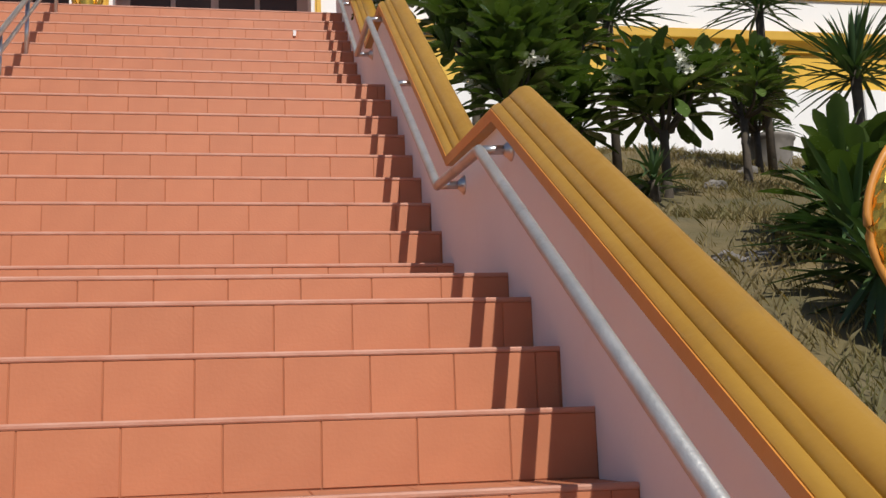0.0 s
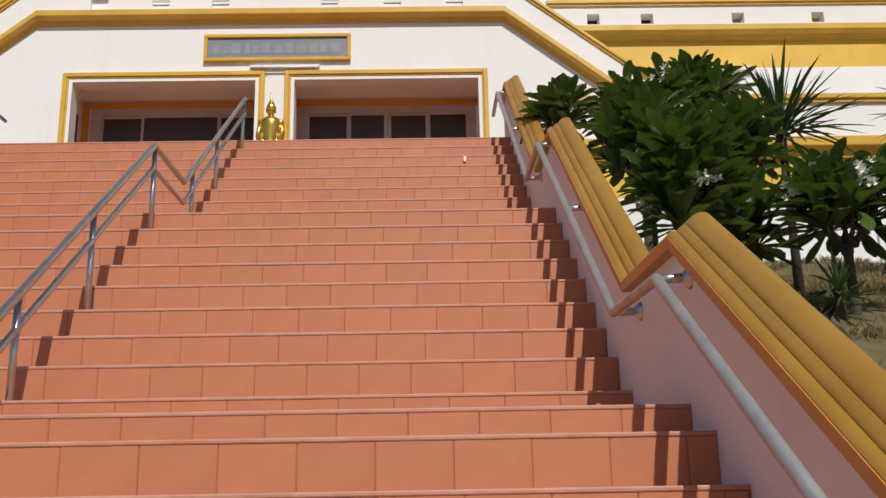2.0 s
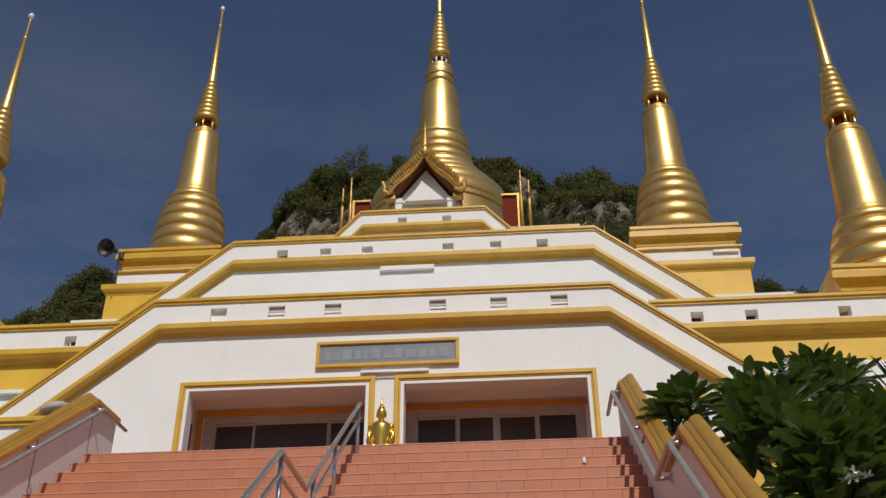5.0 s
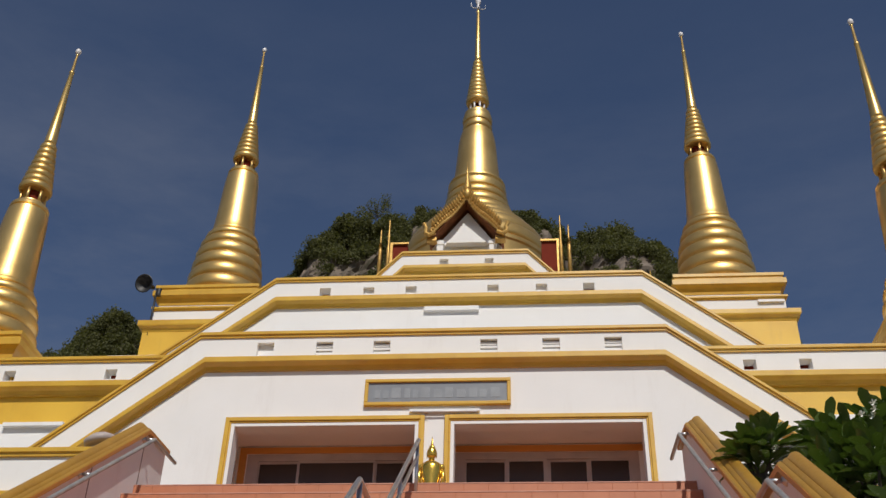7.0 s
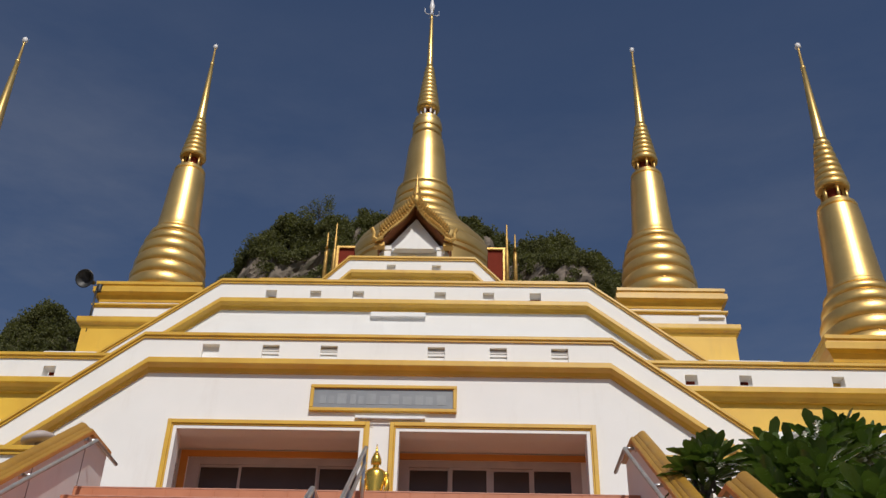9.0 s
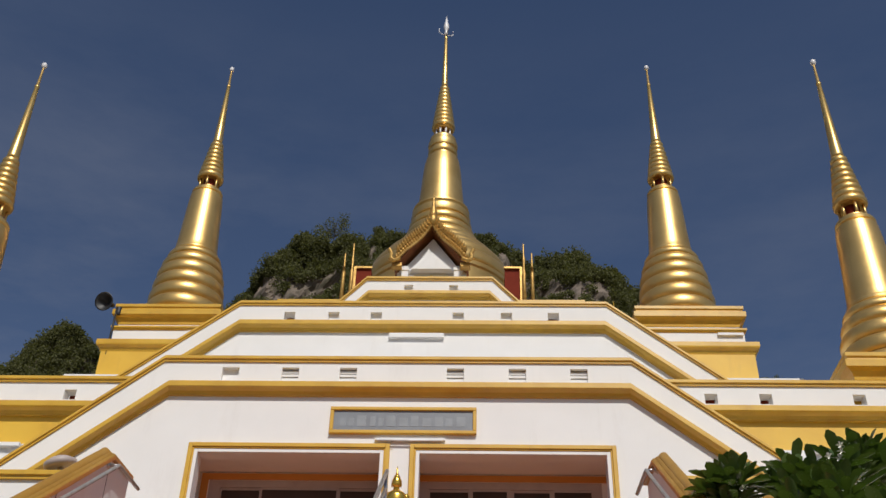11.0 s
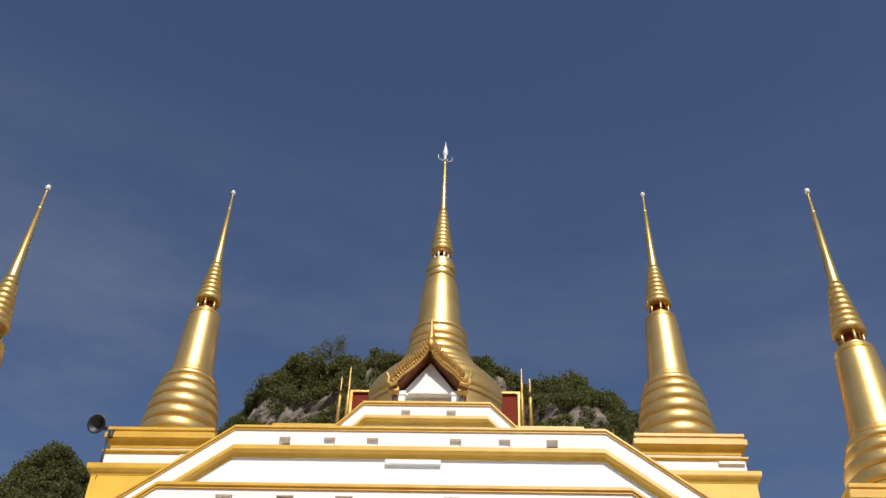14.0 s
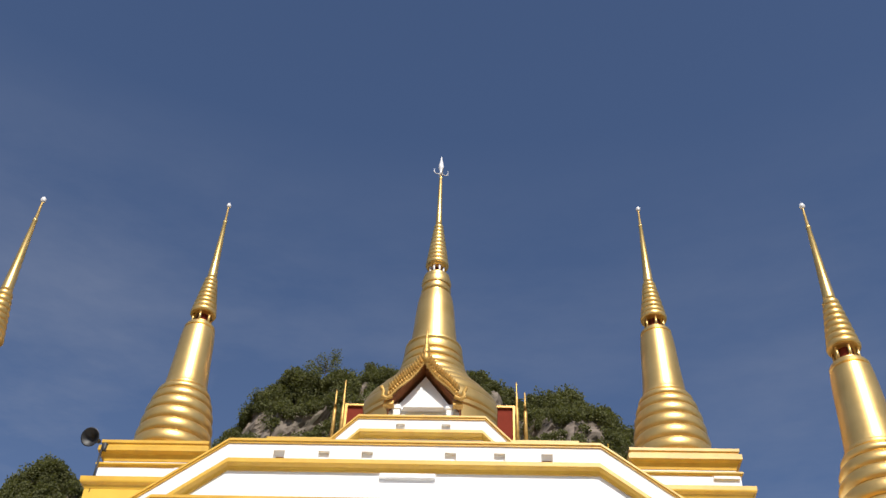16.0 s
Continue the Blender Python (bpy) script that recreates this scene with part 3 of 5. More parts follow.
def make_statue():
    """Seated gilt temple figure on a plinth, one plain mesh."""
    bm = bmesh.new()
    cx, cy = -0.02, 13.08

    def blob(x, y, z, rx, ry, rz, seg=20):
        rings = []
        for i in range(1, 12):
            a = math.pi * i / 12
            rings.append([(cx + x + rx * math.sin(a) * math.cos(2 * math.pi * j / seg), cy + y + ry * math.sin(a) * math.sin(2 * math.pi * j / seg),
                           z - rz * math.cos(a)) for j in range(seg)])
        add_rings(bm, rings)
    lathe([(0.21, 5.70), (0.21, 5.95), (0.18, 5.98), (0.15, 6.2), (0.18, 6.42), (0.24, 6.45), (0.26, 6.52), (0.23, 6.56), (0.22, 6.58)], 32, cx, cy, bm)
    blob(0, 0, 6.66, 0.235, 0.16, 0.09)
    blob(-0.13, -0.06, 6.66, 0.10, 0.09, 0.065)
    blob(0.13, -0.06, 6.66, 0.10, 0.09, 0.065)
    lathe([(0.12, 6.68), (0.105, 6.76), (0.10, 6.80), (0.112, 6.88), (0.134, 6.96), (0.140, 7.01), (0.122, 7.05), (0.075, 7.08), (0.042, 7.09), (0.038, 7.13)], 28, cx, cy, bm)
    for sd in (-1, 1):
        tube([(cx + sd * 0.125, cy, 7.02), (cx + sd * 0.150, cy - 0.005, 6.93), (cx + sd * 0.156, cy - 0.02, 6.86), (cx + sd * 0.13, cy - 0.08, 6.77), (cx + sd * 0.06, cy - 0.14, 6.745)], 0.033, 12, bm)
        blob(sd * 0.128, 0, 7.015, 0.044, 0.048, 0.04, 12)
        blob(sd * 0.058, 0.005, 7.165, 0.010, 0.018, 0.042, 8)
    blob(0, 0, 7.185, 0.062, 0.066, 0.074)
    blob(0, 0.008, 7.248, 0.042, 0.044, 0.028)
    lathe([(0.022, 7.268), (0.017, 7.29), (0.010, 7.33), (0.004, 7.37)], 14, cx, cy, bm)
    for v in bm.verts:
        if v.co.z > 6.3:
            v.co.z = 7.48 - (7.37 - v.co.z) * 1.2
        if v.co.y < cy and v.co.z > 6.9:
            v.co.y = cy + (v.co.y - cy) * 0.8
    ob = mesh_ob("seated_statue", bm, BRIGHTGOLD, True)
    return tagged(ob, "polished gold seated temple statue on a round plinth between the doors", "statue")


make_statue()


# ---- wings at both sides ----
def make_wing(side):
    thing = holder("wing_wall_%s" % ("east" if side > 0 else "west"), "tiered white and yellow terrace wing with gold string courses", "temple wall", kind="structure")
    y, x0, x1 = 15.6, side * 4.0, side * (16.0 if side > 0 else 13.0)
    a, b = min(x0, x1), max(x0, x1)
    vents = (4.75, 5.62, 7.1, 8.4) if side > 0 else (-5.66, -7.4, -9.4)
    holes = sorted((v - 0.1, v + 0.1) for v in vents)
    part("parapet_wall", slit_wall(a, b, y, y + 0.22, 9.64, 10.06, holes, 9.74, 9.92), WHITE, thing)
    part("yellow_wall", box(a, b, y + 0.02, y + 0.4, 8.93, 9.6), YELLOW, thing, "yellow-painted wall band")
    part("white_wall", box(a, b, y - 0.05, y + 0.4, 3.5, 8.93), WHITE, thing)
    # dark red backs stand in for the unlit space behind the vents
    for v in vents:
        part("vent_back", box(v - 0.12, v + 0.12, y + 0.30, y + 0.33, 9.66, 10.0), REDWOOD, thing)
    path = [(a, y), (b, y), (b, y + 4)] if side > 0 else [(a, y + 4), (a, y), (b, y)]
    part("coping", sweep_plan(path, rail_profile(10.05, 10.15, 0.06)), TRIM, thing, "gold-painted coping")
    part("string_course", sweep_plan(path, band_profile(9.44, 9.64, 0.17)), TRIM, thing, "gold-painted string course")
    e = b if side > 0 else a
    part("end_wall", box(min(e, e - side * 0.3), max(e, e - side * 0.3), y + 0.401, y + 4, 3.5, 10.06), WHITE, thing)
    part("terrace_floor", box(a, b, y + 0.41, y + 3.9, 9.4, 9.55), WHITE, thing)
    part("batten", box(side * 6.7 - 0.5, side * 6.7 + 0.5, y - 0.14, y - 0.05, 8.86, 8.92), WHITE, thing, "white light batten under the yellow band")
    return thing


for wing_side in (1, -1):
    make_wing(wing_side).location.z = -0.085


# ---- spires ----
def rings(bounds, radii, bulge):
    """Rounded rings stacked one on another, from bottom to top."""
    p = []
    for (za, zb), (ra, rb) in zip(zip(bounds, bounds[1:]), zip(radii, radii[1:])):
        for k in range(10):
            a = math.pi * k / 9.4
            p.append((ra + (rb - ra) * k / 10 - bulge * 0.8 + bulge * math.sin(min(a, math.pi)) ** 0.7, za + (zb - za) * (0.5 - 0.5 * math.cos(min(a, math.pi)))))
    return p


def spire_profile():
    p = rings([14.3, 14.68, 15.04, 15.39, 15.73, 16.05, 16.33, 16.55], [0.95, 0.915, 0.88, 0.84, 0.80, 0.745, 0.665, 0.585], 0.13)
    p += [(0.52, 16.56), (0.55, 16.58), (0.55, 16.63), (0.52, 16.66)]
    for k in range(0, 11):
        f = k / 10
        p.append((0.515 - 0.085 * f - 0.015 * math.sin(math.pi * f) - 0.03 * f ** 6, 16.67 + 1.76 * f))
    p += [(0.35, 18.45), (0.35, 18.47), (0.385, 18.49), (0.39, 18.54), (0.37, 18.58), (0.30, 18.60), (0.29, 18.66), (0.26, 18.68)]
    return p


def cone_profile(z0, z1, r0, r1, n):
    p = []
    for i in range(n):
        za, zb = z0 + (z1 - z0) * i / n, z0 + (z1 - z0) * (i + 1) / n
        ra, rb = r0 + (r1 - r0) * i / n, r0 + (r1 - r0) * (i + 1) / n
        for k in range(7):
            a = math.pi * k / 6.2
            p.append((ra + (rb - ra) * k / 7 - 0.05 + 0.062 * math.sin(min(a, math.pi)) ** 0.8, za + (zb - za) * (0.5 - 0.5 * math.cos(min(a, math.pi)))))
    return p


def make_spire():
    thing = holder("spire", "tall gilded ringed spire with a slender needle tip", "spire", pose(0, 0, 0), group="corner spires")
    sharp_smooth(part("bell", lathe(spire_profile(), 56), GOLD, thing, "gilded ringed base and bell"), 30)
    for k in range(6):
        a = 2 * math.pi * (k + 0.5) / 6
        part("lantern_column", tube([(0.24 * math.cos(a), 0.24 * math.sin(a), 18.66), (0.24 * math.cos(a), 0.24 * math.sin(a), 18.97)], 0.03, 10), GOLD, thing, smooth=True)
    part("lantern_core", lathe([(0.16, 18.66), (0.16, 18.97)], 20), REDWOOD, thing, "dark lantern core", smooth=True)
    sharp_smooth(part("ringed_cone", lathe([(0.2, 18.95), (0.30, 18.96)] + cone_profile(18.98, 20.25, 0.335, 0.15, 8) + [(0.11, 20.27)], 44), GOLD, thing, "gilded ringed cone"), 34)
    needle = part("needle", lathe([(0.13, 20.26), (0.125, 20.32), (0.112, 20.6), (0.045, 22.33), (0.055, 22.34), (0.055, 22.39), (0.036, 22.40), (0.024, 22.95), (0.02, 22.96)], 24), GOLD, thing, "gilded needle", smooth=True)
    part("tip_ball", lathe([(0.02, 22.93), (0.05, 22.96), (0.065, 23.01), (0.058, 23.06), (0.03, 23.10), (0.004, 23.12)], 18), PAPER, needle, "white glass ball", smooth=True)
    return thing


SPIRE_Y = 21.37
SPIRE_X = (5.65, -5.95)
first_spire = make_spire()
first_spire.matrix_basis = pose(SPIRE_X[0], SPIRE_Y, 0)
copy_thing(first_spire, pose(SPIRE_X[1], SPIRE_Y, 0))
for sx in (8.38, -8.82):
    copy_thing(first_spire, pose(sx, 17.06, -4.24))


def make_pedestal():
    thing = holder("spire_pedestal", "stepped square pedestal in white and gold under a spire", "pedestal", pose(0, 0, 0), group="spire pedestals")
    sq = lambda h: [(-h, h), (-h, -h), (h, -h), (h, h)]
    part("upper_block", box(-1.04, 1.04, -1.04, 1.04, 13.99, 14.3), YELLOW, thing, "gold-painted upper block")
    part("upper_cornice", sweep_plan(sq(1.04), [(-0.1, 14.00), (0.04, 14.00), (0.05, 14.06), (0.10, 14.14), (0.18, 14.19), (0.18, 14.31), (0.16, 14.33), (0.13, 14.33),
                                                (0.12, 14.37), (0.15, 14.40), (0.15, 14.47), (-0.1, 14.47)]), TRIM, thing, "yellow-gold stepped cornice")
    part("top_slab", box(-1.03, 1.03, -1.03, 1.03, 14.3, 14.46), YELLOW, thing)
    part("white_step", box(-1.07, 1.07, -1.07, 1.07, 13.90, 13.99), WHITE, thing)
    part("upper_moulding", sweep_plan(sq(1.1), [(-0.1, 13.82), (0.05, 13.82), (0.09, 13.86), (0.09, 13.90), (-0.1, 13.90)]), TRIM, thing)
    part("white_block", box(-1.13, 1.13, -1.13, 1.13, 13.42, 13.85), WHITE, thing)
    part("lower_cornice", sweep_plan(sq(1.2), [(-0.2, 13.22), (0.06, 13.22), (0.08, 13.29), (0.15, 13.33), (0.16, 13.36), (0.16, 13.46), (-0.2, 13.46)]), TRIM, thing, "yellow-gold lower cornice")
    part("lower_block", box(-1.25, 1.25, -1.25, 1.25, 11.6, 13.30), YELLOW, thing, "yellow-painted base block")
    part("light_batten", box(0.55, 1.1, -1.19, -1.132, 13.73, 13.79), PAPER, thing, "white lamp batten")
    return thing


first_pedestal = make_pedestal()
first_pedestal.matrix_basis = pose(SPIRE_X[0], SPIRE_Y, 0)
copy_thing(first_pedestal, pose(SPIRE_X[1], SPIRE_Y, 0))
for sx in (8.38, -8.82):
    copy_thing(first_pedestal, pose(sx, 17.2, -3.61))
part("terrace_core", box(-7.6, 7.6, 19.5, 27.0, 8.0, 12.3), WHITE, bpy.data.objects["wall_middle_tier"], "white terrace mass behind the parapets")


bm = bmesh.new()
add_box(bm, -3.4, 3.3, 20.0, 20.25, 12.0, 14.36)
part("rear_wall", bm, WHITE, bpy.data.objects["wall_upper_tier"])
part("rear_coping", box(-3.45, 3.35, 19.95, 20.3, 14.36, 14.46), TRIM, bpy.data.objects["wall_upper_tier"], "gold-painted coping")


def make_great_stupa():
    thing = holder("great_stupa", "large gilded bell-shaped stupa with a ringed spire", "stupa")
    cx, cy = -0.1, 24.76
    lo = lambda z: 1.55 + (z - 1.55) / 1.0145
    prof = [(2.06, 14.2), (2.06, 17.45), (2.1, 17.5), (2.1, 17.62), (2.02, 17.66)]
    prof += rings([17.66, 18.1, 18.5, 18.85, 19.18, 19.5, 19.82, 20.12], [2.12, 2.0, 1.76, 1.45, 1.18, 1.0, 0.90, 0.85], 0.14)
    prof += [(r, lo(z)) for r, z in ((0.79, 20.41), (0.84, 20.44), (0.86, 20.54), (0.84, 20.66), (0.79, 20.70), (0.80, 20.74), (0.83, 20.78), (0.82, 20.85), (0.76, 20.89), (0.70, 20.92))]
    for k in range(0, 11):
        f = k / 10
        prof.append((0.685 - 0.125 * f - 0.025 * math.sin(math.pi * f) - 0.085 * f ** 6, lo(20.93 + 1.95 * f)))
    prof += [(r, lo(z)) for r, z in ((0.43, 22.92), (0.40, 22.95), (0.40, 22.99), (0.43, 23.02), (0.45, 23.10), (0.435, 23.18), (0.40, 23.21), (0.40, 23.26), (0.435, 23.29), (0.455, 23.40), (0.44, 23.50),
                                     (0.40, 23.54), (0.40, 23.58), (0.41, 23.62), (0.39, 23.70), (0.30, 23.76), (0.22, 23.80))]
    sharp_smooth(part("dome_and_bell", lathe(prof, 72, cx, cy), GOLD, thing, "gilded dome and bell"), 32)
    for k in range(8):
        a = 2 * math.pi * (k + 0.5) / 8
        part("lantern_column", tube([(cx + 0.22 * math.cos(a), cy + 0.22 * math.sin(a), lo(23.76)), (cx + 0.22 * math.cos(a), cy + 0.22 * math.sin(a), lo(24.10))], 0.032, 10), PAPER, thing, "pale lantern column", smooth=True)
    part("lantern_core", lathe([(0.14, lo(23.78)), (0.14, lo(24.1))], 20, cx, cy), REDWOOD, thing, smooth=True)
    sharp_smooth(part("ringed_cone", lathe([(0.2, lo(24.06)), (0.30, lo(24.09)), (0.33, lo(24.13))] + cone_profile(lo(24.14), lo(25.98), 0.36, 0.13, 10) + [(0.10, lo(26.0))], 44, cx, cy), GOLD, thing, "gilded ringed cone"), 34)
    ndl = part("needle", lathe([(0.105, lo(25.97)), (0.10, lo(26.1)), (0.05, 27.85), (0.06, 27.87), (0.04, 27.95), (0.03, 28.05)], 24, cx, cy), GOLD, thing, "gilded needle", smooth=True)
    part("crown_leaf", lathe([(0.03, 28.02), (0.06, 28.12), (0.04, 28.2), (0.075, 28.3), (0.09, 28.42), (0.055, 28.65), (0.02, 28.85), (0.005, 28.98)], 18, cx, cy), PAPER, ndl, "silvery crown bud", smooth=True)
    for k in range(4):
        a = math.pi / 2 * k + 0.3
        r = 0.24
        bm = tube([(cx, cy, 28.06), (cx + r * 0.7 * math.cos(a), cy + r * 0.7 * math.sin(a), 28.05), (cx + r * math.cos(a), cy + r * math.sin(a), 28.12), (cx + r * math.cos(a), cy + r * math.sin(a), 28.28)], 0.014, 8)
        part("crown_arm", bm, PAPER, ndl, "silvery crown arm")


make_great_stupa()


def make_shrine():
    """Small gabled shrine front with curling gold bargeboards."""
    thing = holder("shrine_porch", "white gabled shrine porch with ornate gold bargeboards", "shrine")
    y = 18.9
    for s in (-1, 1):
        part("post", box(s * 0.56 - 0.07, s * 0.56 + 0.07, y, y + 0.14, 13.7, 14.62), WHITE, thing)
        part("post_capital", box(s * 0.56 - 0.09, s * 0.56 + 0.09, y - 0.02, y + 0.16, 14.5, 14.58, bevel=0.01), WHITE, thing)
        part("corner_post", box(s * 0.8 - 0.05, s * 0.8 + 0.05, y + 0.5, y + 0.6, 13.7, 14.6), WHITE, thing)
    bm = bmesh.new()
    tri = [(-0.62, 14.58), (0.62, 14.58), (0.02, 15.42)]
    add_rings(bm, [[(px, y + 0.12, pz) for px, pz in tri], [(px, y + 0.2, pz) for px, pz in tri]])
    part("tympanum", bm, WHITE, thing)
    bm = bmesh.new()
    tri = [(-0.43, 14.52), (0.43, 14.52), (0.0, 14.96)]
    add_rings(bm, [[(px, y - 0.04, pz) for px, pz in tri], [(px, y + 0.118, pz) for px, pz in tri]])
    part("pediment_relief", bm, WHITE, thing)
    part("hall", box(-0.75, 0.75, y + 0.201, y + 3.2, 13.7, 14.75), WHITE, thing)
    for s in (-1, 1):
        bm = bmesh.new()
        quad = [(s * 0.80, 14.62), (0.0, 15.62), (0.0, 15.54), (s * 0.74, 14.56)]
        add_rings(bm, [[(px, y - 0.17, pz) for px, pz in quad], [(px, y + 3.4, pz) for px, pz in quad]])
        part("roof_slope", bm, REDBROWN, thing, "brown-red tiled roof slope")
        # bargeboard: a broad moulded board with rows of leaf-shaped crests
        n = 16
        yb = y - 0.19
        at = lambda f: (s * 0.74 * (1 - f), 14.60 + 0.94 * f ** 1.18 + 0.05 * math.sin(f * math.pi * 2))
        bm = bmesh.new()
        add_rings(bm, [[(at(i / n)[0], yb - d, at(i / n)[1] + h) for d, h in ((0, 0), (0.05, 0.0), (0.06, 0.04), (0.03, 0.06), (0.03, 0.20), (0.06, 0.22), (0.05, 0.26), (0, 0.27))] for i in range(n + 1)])
        board = part("bargeboard", bm, ORNATE, thing, "gilded bargeboard")
        for row, (h0, size) in enumerate(((0.05, 0.8), (0.22, 1.15))):
            for i in range(n):
                px, pz = at((i + 0.25 + 0.5 * row) / n)
                pz += h0
                k = size * (0.9 + 0.3 * i / n)
                yy = yb - 0.035 - 0.02 * row
                bm = bmesh.new()
                lf = [(px - 0.04, pz - 0.02), (px + 0.04, pz - 0.02), (px + 0.05 + s * 0.012, pz + 0.05 * k), (px + s * 0.05, pz + 0.14 * k), (px - 0.035 + s * 0.012, pz + 0.05 * k)]
                mid = (px + s * 0.015, pz + 0.045 * k)
                ring = [bm.verts.new((a, yy, b)) for a, b in lf]
                back = [bm.verts.new((a, yb + 0.01, b)) for a, b in lf]
                tip = bm.verts.new((mid[0], yy - 0.045, mid[1]))
                for q in range(5):
                    r = (q + 1) % 5
                    bm.faces.new((ring[q], ring[r], tip))
                    bm.faces.new((back[q], back[r], ring[r], ring[q]))
                part("crest_leaf", bm, ORNATE, board)
        bm = tube([(s * 0.66, yb - 0.03, 14.66), (s * 0.78, yb - 0.03, 14.60), (s * 0.86, yb - 0.03, 14.66), (s * 0.85, yb - 0.03, 14.78), (s * 0.90, yb - 0.03, 14.90)], 0.045, 8)
        part("eave_curl", bm, ORNATE, board)
        part("eave_block", box(min(s * 0.62, s * 0.84), max(s * 0.62, s * 0.84), yb + 0.02, yb + 0.20, 14.50, 14.60, bevel=0.012), ORNATE, board)
    fin = lathe([(0.07, 15.55), (0.10, 15.68), (0.06, 15.80), (0.085, 15.9), (0.045, 16.05), (0.03, 16.2), (0.016, 16.35), (0.005, 16.55)], 12, 0.02, y - 0.21)
    part("ridge_finial", fin, ORNATE, thing, "slender gold ridge finial", smooth=True)
    lamp = lathe([(0.03, 14.02), (0.05, 14.05), (0.05, 14.12), (0.02, 14.16)], 12, 0.02, 18.6)
    part("small_urn", lamp, ORNATE, thing, smooth=True)


make_shrine()


def make_side_porch(side):
    thing = holder("side_porch", "dark red side porch roof with upright gold finials", "roof", group="side porches")
    x = side * 2.05
    part("roof_panel", box(min(x, x - side * 0.4), max(x, x - side * 0.4), 21.9, 23.2, 15.0, 16.62), REDWOOD, thing, "dark red panel")
    part("gold_edge", box(min(x - side * 0.42, x + side * 0.03), max(x - side * 0.42, x + side * 0.03), 21.84, 21.9, 16.62, 16.67), ORNATE, thing)
    part("corner_strip", box(x - 0.03, x + 0.03, 21.84, 21.9, 15.0, 16.62), ORNATE, thing)
    for dx, h in ((0.07, 17.35), (0.27, 17.05)):
        part("finial", lathe([(0.055, 15.2), (0.045, 16.3), (0.05, 16.42), (0.025, 16.6), (0.035, h - 0.5), (0.022, h - 0.4), (0.02, h - 0.05), (0.004, h)], 10, x + side * dx, 21.8), ORNATE, thing, smooth=True)
    return thing


make_side_porch(1)
make_side_porch(-1)


# the temple stands a little taller than its drawn levels
RAISE = 1.0145
for top in [o for o in bpy.data.objects if o.parent is None and o.type == "EMPTY"]:
    if top.name.split(".")[0] in ("wall_middle_tier", "wall_upper_tier", "wing_wall_east", "wing_wall_west",
                                  "spire", "spire_pedestal", "great_stupa", "shrine_porch", "side_porch"):
        top.location.z = 1.55 + (top.location.z - 1.55) * RAISE
        top.scale.z *= RAISE


# ---- terrace retaining walls beside the stair head ----
def make_retaining(side):
    thing = holder("retaining_wall_%s" % ("east" if side > 0 else "west"), "white and yellow terrace wall with gold ledges above the grass slope", "terrace wall", kind="structure")
    y = 12.45
    a, b = (3.45, 17.0) if side > 0 else (-17.0, -3.62)
    part("base_wall", box(a, b, y, y + 0.3, 2.0, 5.73), WHITE, thing)
    part("yellow_band", box(a, b, y + 0.02, y + 0.3, 5.73, 6.26), YELLOW, thing, "yellow-painted band")
    part("ledge", sweep_plan([(a, y), (b, y)], band_profile(6.22, 6.47, 0.14)), TRIM, thing, "gold-painted ledge")
    part("parapet", box(a, b, y + 0.01, y + 0.2, 6.471, 6.98), WHITE, thing)
    part("coping", sweep_plan([(a, y), (b, y)], rail_profile(6.97, 7.08, 0.06)), TRIM, thing, "gold-painted coping")
    part("terrace_floor", box(a, b, y + 0.301, 15.3, 5.5, 5.8), PARAPET, thing)
    for k in range(5):
        x = side * (5.2 + 2.4 * k)
        part("pilaster", box(x - 0.12, x + 0.12, y - 0.05, y, 2.0, 5.73), WHITE, thing)


make_retaining(1)
make_retaining(-1)


# ---- horn loudspeaker, rods and signs ----
def make_horn():
    thing = holder("horn_loudspeaker", "black horn loudspeaker on a short pole beside the spire pedestal", "loudspeaker")
    c = Vector((-7.24, 19.9, 14.50))
    d = Vector((-0.12, -0.93, -0.35)).normalized()
    side = d.cross(Vector((0, 0, 1))).normalized()
    up = side.cross(d)
    bm = bmesh.new()
    rings = []
    for r, t in ((0.05, -0.30), (0.055, -0.2), (0.05, -0.12), (0.07, -0.04), (0.12, 0.06), (0.20, 0.14), (0.215, 0.145), (0.19, 0.14), (0.10, 0.05), (0.04, -0.02)):
        rings.append([c + d * t + side * r * math.cos(j * math.pi / 14) + up * r * math.sin(j * math.pi / 14) for j in range(28)])
    add_rings(bm, rings)
    part("horn", bm, BLACK, thing, smooth=True)
    part("driver", lathe([(0.06, -0.1), (0.07, -0.05), (0.07, 0.08), (0.05, 0.1)], 18, c.x + 0.2, c.y + 0.28), BLACK, thing).location.z = c.z - 0.05
    part("pole", tube([(c.x + 0.16, c.y + 0.24, 13.3), (c.x + 0.16, c.y + 0.24, c.z + 0.02)], 0.022), BLACK, thing, smooth=True)


make_horn()


def make_rod(x, y, z):
    thing = holder("lamp_rod", "thin short rod standing on the parapet", "rod", group="parapet rods")
    part("rod", lathe([(0.022, z - 0.3), (0.018, z), (0.01, z + 0.28), (0.004, z + 0.42)], 8, x, y), TRIM, thing, smooth=True)
    part("knob", lathe([(0.01, z - 0.02), (0.03, z + 0.01), (0.03, z + 0.04), (0.01, z + 0.06)], 10, x, y), TRIM, thing, smooth=True)


make_rod(3.62, 17.6, 12.62)
make_rod(-2.75, 17.4, 12.4)


